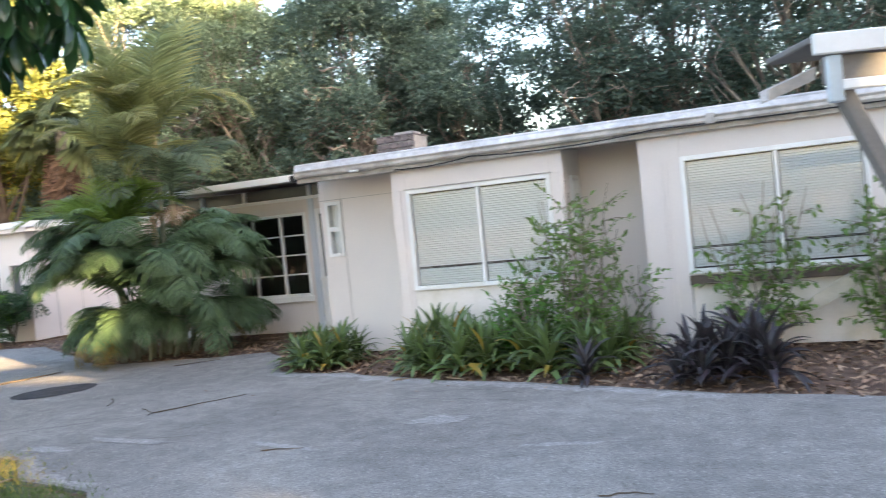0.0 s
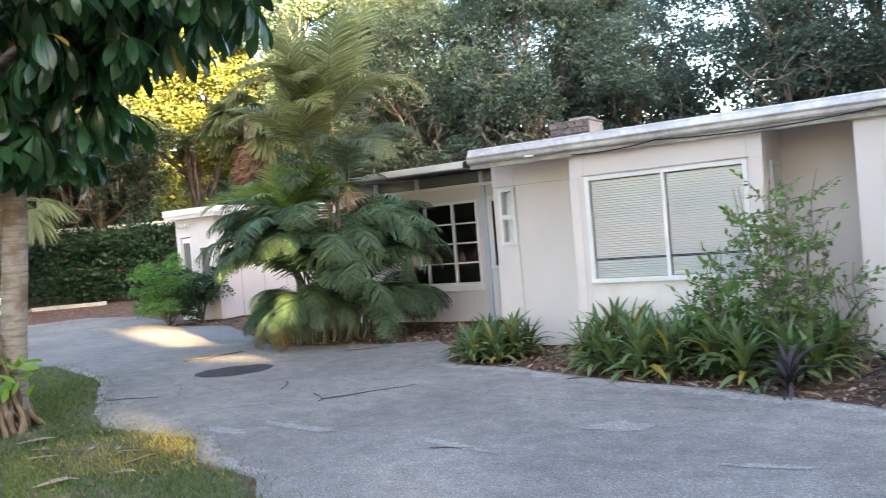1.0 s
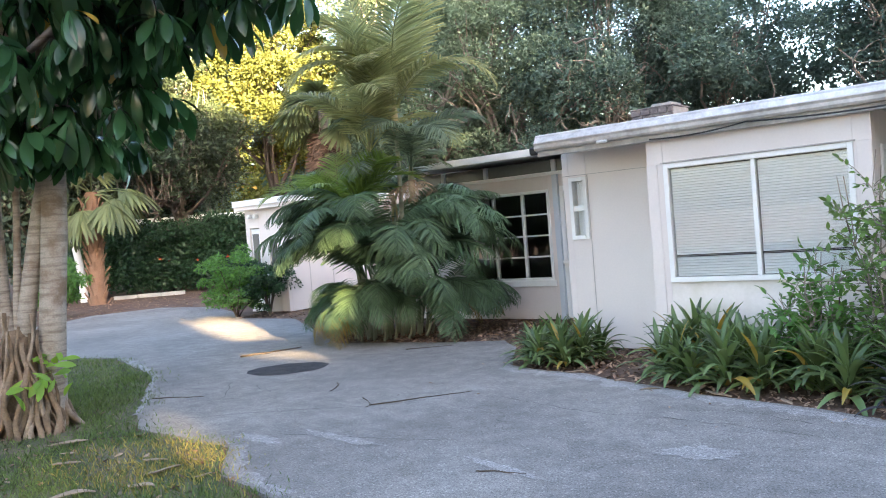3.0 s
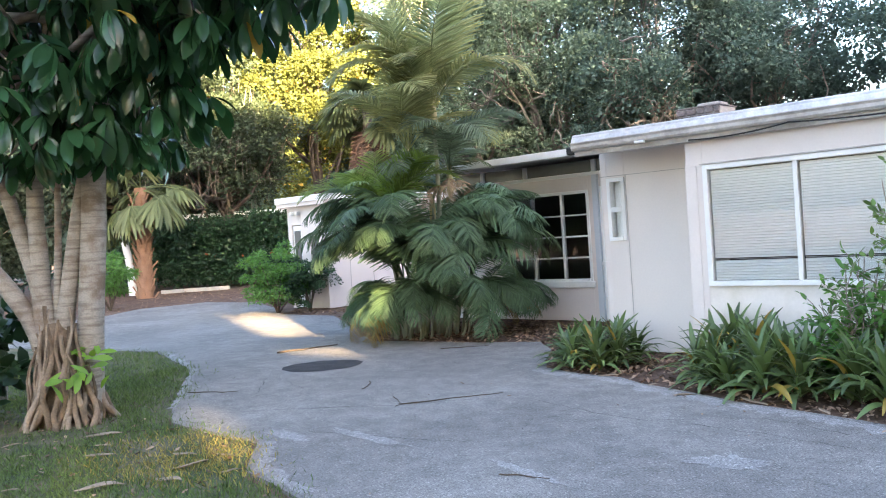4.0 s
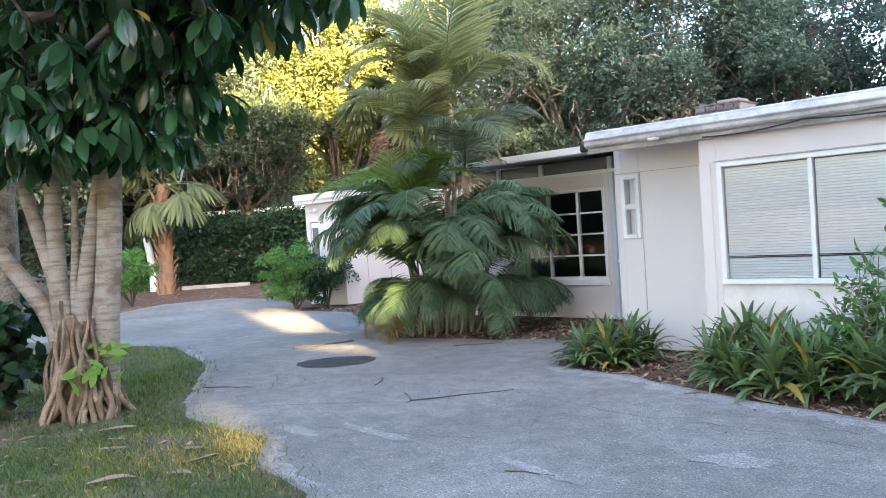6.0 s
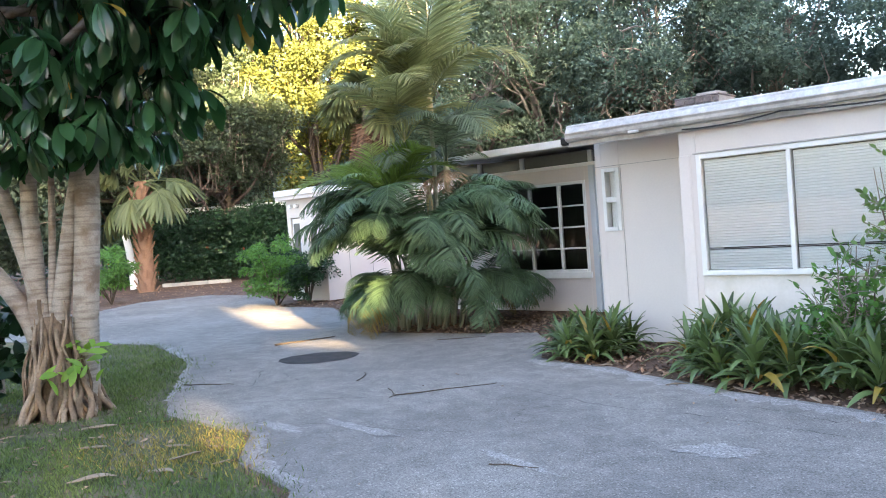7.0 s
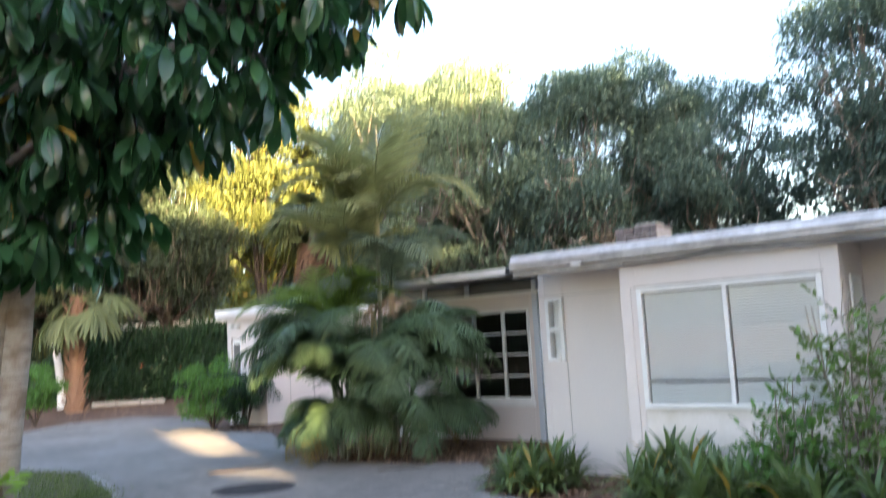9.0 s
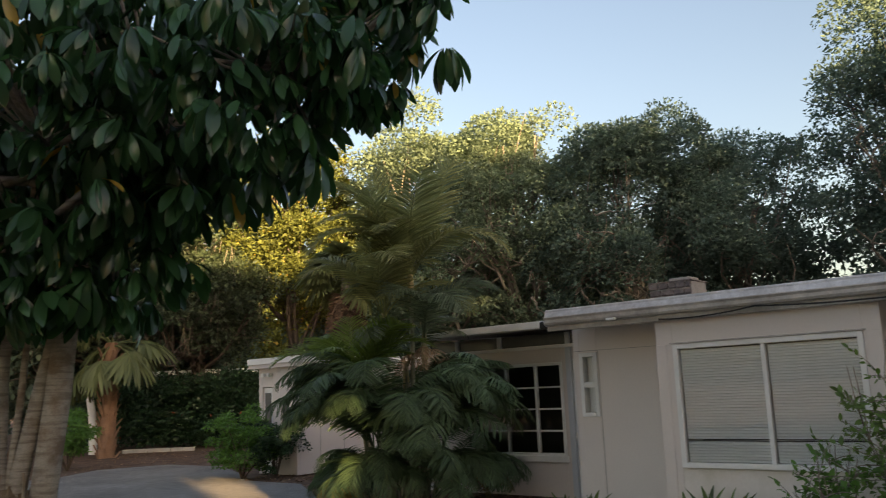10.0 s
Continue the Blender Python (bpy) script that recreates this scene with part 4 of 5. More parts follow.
def shade_tree(at, height, radius, mat, seed, label, clumps=150, per=400, leaf=0.195, clump=1.25, low=0.14, lean=(0, 0), bark="farbark", trunk=0.28, limbs=26, depth=1.0, fill=0.55, bare=3):
    """A broad tree: forked trunk, limbs out to clumps of leaves, uneven outline with gaps."""
    rng = np.random.default_rng(seed)
    t = thing("tree", (at[0], at[1], 0), label, "tree", "trees behind the house")
    zc, hz = height * (1 + low) / 2, height * (1 - low) / 2
    d = unit(rng.normal(size=(clumps, 3)))
    r = rng.uniform(fill, 1.0, clumps) ** 0.6
    lump = 1 + 0.16 * np.sin(3.1 * np.arctan2(d[:, 1], d[:, 0]) + seed) + 0.1 * np.sin(5 * d[:, 2] + seed * 2)
    c = d * (r * lump)[:, None] * np.array([radius, radius * depth, hz * 0.93]) + np.array([lean[0], lean[1], zc])
    c[:, 2] = np.clip(c[:, 2], height * low * 0.6, height - clump * 0.55)
    rad = clump * rng.uniform(0.65, 1.25, clumps)
    v, f = foliage_local(rng, c, rad, per, leaf, at)
    link("crown", array_mesh("crown", v, f), M[mat], t)
    top = np.array([lean[0] * 0.7, lean[1] * 0.7, zc * 0.9])
    pts = bend((0, 0, -0.2), top, (rng.uniform(-0.4, 0.4), rng.uniform(-0.4, 0.4), 0), 8)
    pieces = [tube_arrays(pts, np.linspace(trunk * 1.25, trunk * 0.55, 8), 9, 0.08, seed)]
    for k in rng.choice(clumps, min(limbs, clumps), replace=False):
        s = rng.uniform(0.3, 1.0)
        start = pts[int(s * 7)]
        mid = (0, 0, rng.uniform(-0.7, 0.5))
        n = 6
        r0 = trunk * rng.uniform(0.28, 0.5)
        limb = bend(start, c[k], mid, n) + rng.normal(scale=0.12, size=(n, 3)) * np.linspace(0, 1, n)[:, None]
        pieces.append(tube_arrays(limb, np.linspace(r0, 0.03, n), 5, 0.0, seed))
        for q in range(2):
            tip = c[k] + rng.normal(scale=clump * 0.7, size=3)
            pieces.append(tube_arrays(bend(limb[3 + q], tip, (0, 0, 0.15), 4), np.linspace(r0 * 0.45, 0.015, 4), 4))
    here = np.array([CAM[0] - at[0], CAM[1] - at[1], 0.0])
    front = unit(here)
    for q in range(bare):
        side = np.array([-front[1], front[0], 0.0]) * rng.uniform(-0.8, 0.8) * radius
        start = pts[rng.integers(2, 6)]
        end = np.array([lean[0], lean[1], 0.0]) + front * radius * rng.uniform(0.85, 1.08) + side + np.array([0, 0, height * rng.uniform(0.3, 0.62)])
        r0 = rng.uniform(0.07, 0.15)
        limb = bend(start, end, (0, 0, rng.uniform(-0.6, 0.6)), 9) + rng.normal(scale=0.13, size=(9, 3))
        pieces.append(tube_arrays(limb, np.linspace(r0, 0.03, 9), 6))
        for _ in range(6):
            k = rng.integers(4, 9)
            tip = limb[k] + rng.normal(scale=0.75, size=3) + np.array([0, 0, 0.35])
            twig = bend(limb[k], tip, rng.normal(scale=0.15, size=3), 6) + rng.normal(scale=0.05, size=(6, 3))
            pieces.append(tube_arrays(twig, np.linspace(r0 * 0.4, 0.012, 6), 4))
    v, f = merge(pieces)
    link("trunk", array_mesh("trunk", v, f), M[bark], t, "forked trunk and bare limbs", True)
    return t


def foliage_local(rng, c, rad, per, leaf, at, **kw):
    off = np.array([at[0], at[1], 0.0])
    v, f = foliage(rng, c + off, rad, per, leaf, **kw)
    return v - off, f


OAK = "broad evergreen oak with dense small leaves"
FAR = dict(per=190, leaf=0.3, bare=0)
TREES = [  # azimuth, distance, height, radius, material, seed, options
    (50.4, 42, 15.6, 3.3, "oak2", 1, dict(clumps=150, low=0.34, bark="darkbark", bare=0, per=460, clump=1.0, leaf=0.19)),
    (58.5, 47, 14.5, 5.0, "oak", 2, dict(clumps=150, per=300)),
    (66.0, 44, 15.5, 6.5, "oak", 3, dict(clumps=150, **FAR)),
    (76.0, 42, 15.5, 6.5, "oak", 4, dict(clumps=120, **FAR)),
    (44.5, 44, 11.5, 3.6, "oak2", 5, dict(clumps=130, per=380)),
    (40.3, 40, 16.0, 4.6, "oak", 6, dict(clumps=160, bare=5)),
    (33.2, 40, 16.0, 5.0, "oak", 7, dict(clumps=170, bare=6)),
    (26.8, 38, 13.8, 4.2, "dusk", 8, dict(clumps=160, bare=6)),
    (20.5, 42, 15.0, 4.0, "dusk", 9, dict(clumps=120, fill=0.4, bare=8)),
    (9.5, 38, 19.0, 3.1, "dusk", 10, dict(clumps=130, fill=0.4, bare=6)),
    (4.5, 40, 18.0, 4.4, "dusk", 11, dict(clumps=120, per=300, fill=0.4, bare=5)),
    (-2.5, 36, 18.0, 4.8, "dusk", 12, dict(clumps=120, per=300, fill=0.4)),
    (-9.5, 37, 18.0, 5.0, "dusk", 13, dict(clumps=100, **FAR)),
]
for az, dist, h, r, mat, seed, kw in TREES:
    name = {"oak2": "broad evergreen oak with sun-tinted golden leaves", "oak": OAK, "dusk": "tall tree with haze-tinted blue-green leaves and pale bare limbs"}[mat]
    shade_tree(place(az, dist), h, r, mat, seed, name, **kw)


def hanging_moss(tree, at, height, radius, seed, n=1500):
    """Grey strands hung in bunches from the limbs of a tree."""
    rng = np.random.default_rng(seed)
    d = unit(rng.normal(size=(90, 3)))
    hang = d * rng.uniform(0.5, 1.0, 90)[:, None] * np.array([radius, radius, height * 0.36]) + np.array([0, 0, height * 0.56])
    p = hang[rng.integers(0, 90, n)] + rng.normal(scale=0.2, size=(n, 3))
    v, f = scatter(*leaf_shape(0.06, 0.3, 0.05, 4), p, rng.normal(scale=0.12, size=(n, 3)) - np.array([0, 0, 1.0]), rng.normal(size=(n, 3)) * np.array([1, 1, 0.1]), rng.uniform(0.3, 0.8, n))
    tagged(link("moss", array_mesh("moss", v, f), M["moss"], tree, "grey hanging moss strands"), kind="stuff")


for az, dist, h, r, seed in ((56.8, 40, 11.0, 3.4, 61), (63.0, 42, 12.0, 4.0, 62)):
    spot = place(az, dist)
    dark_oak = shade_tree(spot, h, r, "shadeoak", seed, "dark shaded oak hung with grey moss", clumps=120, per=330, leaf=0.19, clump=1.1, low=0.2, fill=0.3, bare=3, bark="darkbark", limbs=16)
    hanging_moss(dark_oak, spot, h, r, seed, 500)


def thicket(name, rows, mat, seed, label, clump, per, leaf, squash=0.9):
    """Uncountable growth: clumps of leaves along a line, from the ground to a given height."""
    rng = np.random.default_rng(seed)
    c = []
    for x, y, top, spread, n in rows:
        p = rng.uniform(-1, 1, (n, 3)) * np.array([spread, spread, 0.5]) + np.array([x, y, 0])
        p[:, 2] = clump * 0.5 + (p[:, 2] + 0.5) * max(0.2, top - clump * 1.4)
        c.append(p)
    c = np.concatenate(c)
    rad = clump * rng.uniform(0.7, 1.2, len(c))
    v, f = foliage(rng, c, rad, per, leaf, squash)
    ob = link(name, array_mesh(name, v, f), M[mat])
    return tagged(ob, label, kind="stuff")


rows = []
for az in np.arange(-12, 80, 2.2):
    if 48.0 < az < 54.0:
        continue
    x, y = place(az, 44 + 3 * math.sin(az))
    rows.append((x, y, 8.5 + 2.2 * math.sin(az * 1.7), 1.6, 26))
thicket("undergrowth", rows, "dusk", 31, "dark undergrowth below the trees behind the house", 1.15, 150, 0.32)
rows = []
travel, along = np.array([-0.934, 0.358]), np.array([0.358, 0.934])
for q in np.arange(-30, 34, 2.4):
    b = travel * 66 + along * q
    for k in (0, 1):
        rows.append((b[0] - 3.5 * k, b[1] + 1.5 * k, 13.0 + 2.0 * math.sin(q * 1.3), 1.9, 14))
thicket("far_woods", rows, "oak2", 32, "distant sunlit woods beyond the drive", 1.9, 150, 0.55)


# woods added out of view, their heights set to block the low sun
rows = []
toward, beside = np.array([0.917, -0.399]), np.array([0.399, 0.917])
for q in np.arange(-28, 38, 2.0):
    b = toward * 35 + beside * q
    top = 22.0 if q < -2.6 else (18.3 if q < 8.6 else 23.0)
    for k in (0, 1):
        rows.append((b[0] + toward[0] * 4.2 * k, b[1] + toward[1] * 4.2 * k, top + 0.8 * math.sin(q * 1.3), 1.7, 30))
thicket("east_woods", rows, "oak", 35, "tall unseen woods added to shade the yard", 1.9, 100, 0.68)


# ---- hedge, kerb and bushes at the end of the drive ----
rows = []
for k in range(26):
    f = k / 25
    rows.append((-30.5 + 8.3 * f, 8.6 + 8.0 * f, 3.3, 0.55, 16))
thicket("hedge", rows, "hedge", 33, "dark clipped hedge with red flowers", 0.5, 150, 0.15)
rng = np.random.default_rng(34)
n = 11
p = np.stack([rng.uniform(-30.5, -24, n), np.zeros(n), rng.uniform(0.3, 1.5, n)], 1)
p[:, 1] = 8.6 + (p[:, 0] + 30.5) * 0.964 - 1.0
v, f = scatter(*leaf_shape(0.9, 0.1, 0.3, 4), np.repeat(p, 4, 0), rng.normal(size=(4 * n, 3)), rng.normal(size=(4 * n, 3)), np.full(4 * n, 0.09))
tagged(link("hedge_flowers", array_mesh("hedge_flowers", v, f), M["red"]), "small red flowers on the hedge", kind="stuff")
kerb = thing("kerb", (-25.8, 10.6, 0), "white painted concrete kerb along the hedge", "kerb", kind="structure")
kerb.rotation_euler = (0, 0, radians(44))
for k in range(3):
    box_part("kerb_stone", (-2.8 + k * 0.95, -2.8 + k * 0.95 + 0.92, -0.08, 0.08, -0.05, 0.12), M["curb"], kerb, bevel=0.015)


def bush(at, height, radius, mat, seed, label, leaf=0.08, clumps=34, per=150, shape=CARD, stems=9):
    rng = np.random.default_rng(seed)
    t = thing("bush", (at[0], at[1], 0), label, "bush")
    d = unit(rng.normal(size=(clumps, 3)))
    c = d * rng.uniform(0.3, 1.15, clumps)[:, None] * np.array([radius, radius, height * 0.45]) + np.array([0, 0, height * 0.5])
    v, f = foliage(rng, c + np.array([0, 0, 200.0]), radius * rng.uniform(0.12, 0.36, clumps), per, leaf, shape=shape)
    v = v - np.array([0, 0, 200.0])
    v[:, 2] = np.maximum(v[:, 2], 0.0)
    tagged(link("foliage", array_mesh("foliage", v, f), M[mat], t), kind="stuff")
    v, f = merge([tube_arrays(bend((0, 0, -0.05), c[k], (0, 0, 0.1), 5), np.linspace(0.02, 0.006, 5), 5) for k in range(stems)])
    link("stem", array_mesh("stem", v, f), M["twig"], t)
    return t


SMALL = leaf_shape(0.45, 0.1, 0.15, 4)
bush((-12.85, 3.55), 1.7, 0.85, "fern", 41, "fresh green feathery bush beside the outbuilding", 0.075, 46, 170, SMALL)
bush((-12.15, 4.0), 1.5, 0.7, "hedge", 42, "dark green bush against the outbuilding", 0.07, 40, 170, SMALL)


# ---- palms ----
def frond_mesh(name, length, rise, fall, pairs, leaflet, seed, droop=0.25, lift=0.2, mat="palm"):
    """A feather frond along +y: the midrib rises at one angle and bows over to another, leaflets on both sides."""
    rng = np.random.default_rng(seed)
    t = np.linspace(0, 1, 16)
    ang = np.radians(rise + (fall - rise) * t ** 1.35)
    step = length / 15
    y = np.concatenate([[0], np.cumsum(np.cos(ang[:-1]) * step)])
    z = np.concatenate([[0], np.cumsum(np.sin(ang[:-1]) * step)])
    sway = rng.uniform(-0.14, 0.14) * length * t ** 2
    rib = np.stack([sway, y, z], 1)
    pieces = [tube_arrays(rib, np.linspace(0.015, 0.004, 16), 5)]
    tt = np.linspace(0.2, 0.995, pairs)
    base = np.stack([np.interp(tt, t, rib[:, k]) for k in range(3)], 1)
    tang = unit(np.stack([np.interp(tt, t, np.gradient(rib[:, k], t)) for k in range(3)], 1))
    ln = leaflet * (np.sin(np.clip(tt * 1.02, 0, 1) * np.pi) ** 0.55 * 0.8 + 0.25)
    shape = leaf_shape(0.066, 0.35, droop, 4, widest=0.3)
    for s in (-1, 1):
        side = np.tile([s * 1.0, 0, 0], (pairs, 1))
        up = np.cross(side * s, tang)
        fan = np.linspace(0.45, 1.5, pairs)[:, None]
        dirs = side * 0.95 + tang * fan * 0.75 + up * lift + rng.normal(scale=0.07, size=side.shape)
        pieces.append(scatter(*shape, base, dirs, up + rng.normal(scale=0.15, size=up.shape), ln * rng.uniform(0.85, 1.1, pairs)))
    v, f = merge(pieces)
    mesh = array_mesh(name, v, f)
    mesh.materials.append(M[mat])
    return mesh


FRONDS = {"low": [frond_mesh("frond", 2.1, r0, r1, 58, 0.46, 50 + k, 0.45, 0.05) for k, (r0, r1) in enumerate(((80, -65), (72, -80), (84, -30), (66, -60), (76, -50)))],
          "outer": [frond_mesh("frond", 1.8, r0, r1, 54, 0.42, 150 + k, 0.45, 0.0) for k, (r0, r1) in enumerate(((62, -85), (50, -80), (70, -88), (44, -70)))],
          "young": [frond_mesh("frond", 1.6, r0, r1, 48, 0.40, 160 + k, 0.2, 0.3, "palmyoung") for k, (r0, r1) in enumerate(((86, 20), (80, -10), (70, -40)))],
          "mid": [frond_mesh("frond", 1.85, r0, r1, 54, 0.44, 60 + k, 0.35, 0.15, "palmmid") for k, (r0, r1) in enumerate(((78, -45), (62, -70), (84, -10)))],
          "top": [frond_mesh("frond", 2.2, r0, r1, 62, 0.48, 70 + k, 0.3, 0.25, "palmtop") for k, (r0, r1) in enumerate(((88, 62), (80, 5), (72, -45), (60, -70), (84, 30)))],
          "dry": [frond_mesh("frond", 1.45, r0, r1, 36, 0.34, 80 + k, 0.5, -0.1, "palmdry") for k, (r0, r1) in enumerate(((46, -85), (30, -88)))]}


def feather_palm():
    at = (-5.58, 1.45)
    p = thing("areca_palm", (at[0], at[1], -0.03), "tall clump of feathery palm with arching fronds", "palm")
    rng = random.Random(9)

    def spot(across, back):
        return 0.72 * across - 0.69 * back, 0.69 * across + 0.72 * back
    shoots = []   # foot, head, height, fronds, kind, thickness
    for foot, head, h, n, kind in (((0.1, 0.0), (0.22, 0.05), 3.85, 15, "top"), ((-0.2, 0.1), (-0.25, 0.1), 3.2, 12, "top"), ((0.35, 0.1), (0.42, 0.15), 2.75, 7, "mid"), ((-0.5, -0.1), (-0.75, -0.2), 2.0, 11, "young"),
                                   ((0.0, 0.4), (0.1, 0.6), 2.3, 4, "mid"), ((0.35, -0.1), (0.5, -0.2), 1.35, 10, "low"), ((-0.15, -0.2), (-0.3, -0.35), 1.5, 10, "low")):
        shoots.append((spot(*foot), spot(*head), h, n, kind))
    for k in range(36):
        a = k * 2.4
        r = 0.18 + 0.66 * math.sqrt((k + 0.5) / 36)
        x, y = r * math.cos(a) * 1.15, r * math.sin(a) * 0.8
        h = (1.95 - 1.75 * r) * rng.uniform(0.65, 1.1) + 0.2
        shoots.append((spot(x * 0.85, y * 0.85), spot(x, y), max(0.12, h if r < 0.6 else 0.55 * h), 5 if r < 0.6 else 4, "low" if r < 0.62 else "outer"))
    for k, ((bx, by), (tx, ty), h, n, kind) in enumerate(shoots):
        v, f = tube_arrays(bend((bx, by, 0), (tx, ty, h), (0.04, 0.02, 0), 9), np.linspace(0.05, 0.034, 9) * (1 if h > 1.8 else 0.5), 8)
        link("cane", array_mesh("cane", v, f), M["cane"], p, smooth=True)
        if h > 1.8:
            v, f = tube_arrays(bend((tx, ty, h - 0.45), (tx * 1.02, ty * 1.02, h + 0.12), (0, 0, 0), 5), [0.04, 0.062, 0.06, 0.05, 0.03], 8)
            link("crownshaft", array_mesh("crownshaft", v, f), M["shaft"], p, "smooth yellow-green crownshaft", True)
        out = math.degrees(math.atan2(-tx, ty))
        for i in range(n):
            if kind in ("low", "outer"):
                yaw = out + rng.uniform(-62, 62)
            else:
                yaw = 360 * i / n + rng.uniform(-16, 16) + k * 47
            which = "dry" if kind == "outer" and (k * 5 + i) % 9 == 4 else kind
            data = rng.choice(FRONDS[which])
            s = rng.uniform(0.8, 1.08) * (0.8 if kind == "outer" else 1.0)
            tip, lean = rng.uniform(-22, 22), rng.uniform(-8, 6)
            for turned in (0, 40, -40, 80, -80, 140):
                turn = Matrix.Translation((tx, ty, h - 0.05 * (i % 3))) @ Matrix.Rotation(radians(yaw + turned), 4, "Z") @ Matrix.Rotation(radians(lean), 4, "X") @ Matrix.Rotation(radians(tip), 4, "Y") @ Matrix.Scale(s, 4)
                spread = np.array([turn @ q.co for q in list(data.vertices)[::7]])
                if spread[:, 2].min() < 0.0:
                    turn = Matrix.Translation((0, 0, min(0.5, 0.03 - spread[:, 2].min()))) @ turn
                    spread = np.array([turn @ q.co for q in list(data.vertices)[::7]])
                if in_gap(spread + np.array([at[0], at[1], -0.03]), -0.05).mean() < 0.03:
                    break
            else:
                continue
            fr = new("frond", data)
            fr.parent = p
            fr.matrix_basis = turn
    for yaw, h in ((-20, 2.6), (-75, 2.5), (30, 2.55)):
        x, y = spot(0.45, 0.0)
        fr = new("dead_frond", DEAD)
        fr.parent = p
        fr.matrix_basis = Matrix.Translation((x, y, h)) @ Matrix.Rotation(radians(yaw - 130), 4, "Z") @ Matrix.Scale(0.62, 4)
        tagged(fr, "dead tan frond hanging down")
    return p


DEAD = frond_mesh("dead_frond", 1.3, 10, -95, 30, 0.36, 88, 0.6, -0.2, "deadleaf")
feather_palm()


def fan_mesh(seed):
    """A fan leaf: pleated segments spread from the stalk's end, tips hanging."""
    rng = np.random.default_rng(seed)
    n = 26
    a = np.linspace(-2.1, 2.1, n)
    dirs = np.stack([np.sin(a), np.cos(a), -0.25 - 0.1 * np.abs(a)], 1)
    shape = leaf_shape(0.16, 0.3, 0.35, 5, widest=0.45)
    v, f = scatter(*shape, np.zeros((n, 3)) + np.array([0, 0.9, 0]), dirs + rng.normal(scale=0.04, size=dirs.shape), np.tile([0, 0, 1.0], (n, 1)), 0.85 + 0.2 * np.cos(a))
    v2, f2 = tube_arrays(bend((0, 0, 0), (0, 0.9, 0), (0, 0, 0.08), 5), [0.03, 0.026, 0.022, 0.02, 0.018], 5)
    v, f = merge([(v, f), (v2, f2)])
    mesh = array_mesh("fan_leaf", v, f)
    mesh.materials.append(M["fan"])
    return mesh


FANS = [fan_mesh(90 + k) for k in range(3)]


def fan_palm(at, height, boots, seed, leaves=22, scale=1.0, label="fan palm with orange leaf-base stubs on its trunk", skirt=0, girth=1.0):
    p = thing("fan_palm", (at[0], at[1], 0), label, "palm")
    rng = random.Random(seed)
    v, f = tube_arrays(bend((0, 0, -0.1), (0.1, 0.05, height), (0.06, 0, 0), 9), np.linspace(0.30, 0.22, 9) * girth, 12, 0.06, seed)
    link("trunk", array_mesh("trunk", v, f), M["boot" if boots else "bark"], p, smooth=True)
    if boots:
        bm = box(bmesh.new(), -0.06, 0.06, -0.02, 0.03, 0.0, 0.42)
        for q in bm.verts:
            if q.co.z > 0.2:
                q.co.x *= 0.45
        mesh = bpy.data.meshes.new("leaf_base")
        bm.to_mesh(mesh)
        bm.free()
        mesh.materials.append(M["boot"])
        for i in range(int(height * 17)):
            z = height * (i + 1) / (height * 17 + 1) * 0.98
            st = new("leaf_base", mesh)
            st.parent = p
            st.matrix_basis = Matrix.Translation((0.1 * z / height, 0, z - 0.25)) @ Matrix.Rotation(i * 2.4, 4, "Z") @ Matrix.Translation((0, -0.25, 0)) @ Matrix.Rotation(radians(rng.uniform(18, 42)), 4, "X")
    for i in range(leaves):
        fr = new("fan_leaf", rng.choice(FANS))
        fr.parent = p
        fr.matrix_basis = Matrix.Translation((0.1, 0.05, height - 0.1)) @ Matrix.Rotation(radians(360 * i / leaves * 2.6), 4, "Z") @ Matrix.Rotation(radians(rng.uniform(-62, 55)), 4, "X") @ Matrix.Scale(scale * rng.uniform(0.85, 1.1), 4)
    dead = FANS[0].copy()
    dead.materials.clear()
    dead.materials.append(M["skirt"])
    for i in range(skirt):
        fr = new("dead_leaf", dead)
        fr.parent = p
        fr.matrix_basis = Matrix.Translation((0.1, 0.05, height - 0.3 - 0.05 * i)) @ Matrix.Rotation(radians(137 * i), 4, "Z") @ Matrix.Rotation(radians(rng.uniform(-88, -62)), 4, "X") @ Matrix.Scale(scale * rng.uniform(0.8, 1.05), 4)
    return p


fan_palm((-25.9, 6.95), 4.2, True, 1, 17, 1.25)
fan_palm((-20.9, 14.4), 7.0, False, 2, 22, 1.1, "tall fan palm with a skirt of hanging brown leaves", 22)


fan_palm((-6.9, -5.05), 5.6, False, 3, 20, 0.9, "slender grey-trunked fan palm behind the tree", 0, 0.5)
bush((-21.2, 3.3), 1.7, 0.9, "fern", 44, "yellow-green bush at the end of the drive", 0.16, 30, 90, leaf_shape(0.25, 0.1, 0.3, 4))
white = thing("post", (-28.2, 7.6, 0), "leaning white post beside the hedge", "post")
v, f = tube_arrays(bend((0, 0, 0), (-0.35, -0.3, 3.3), (0.1, 0.1, 0), 7), [0.16, 0.16, 0.15, 0.15, 0.14, 0.14, 0.13], 10)
link("shaft", array_mesh("shaft", v, f), M["white"], white, smooth=True)


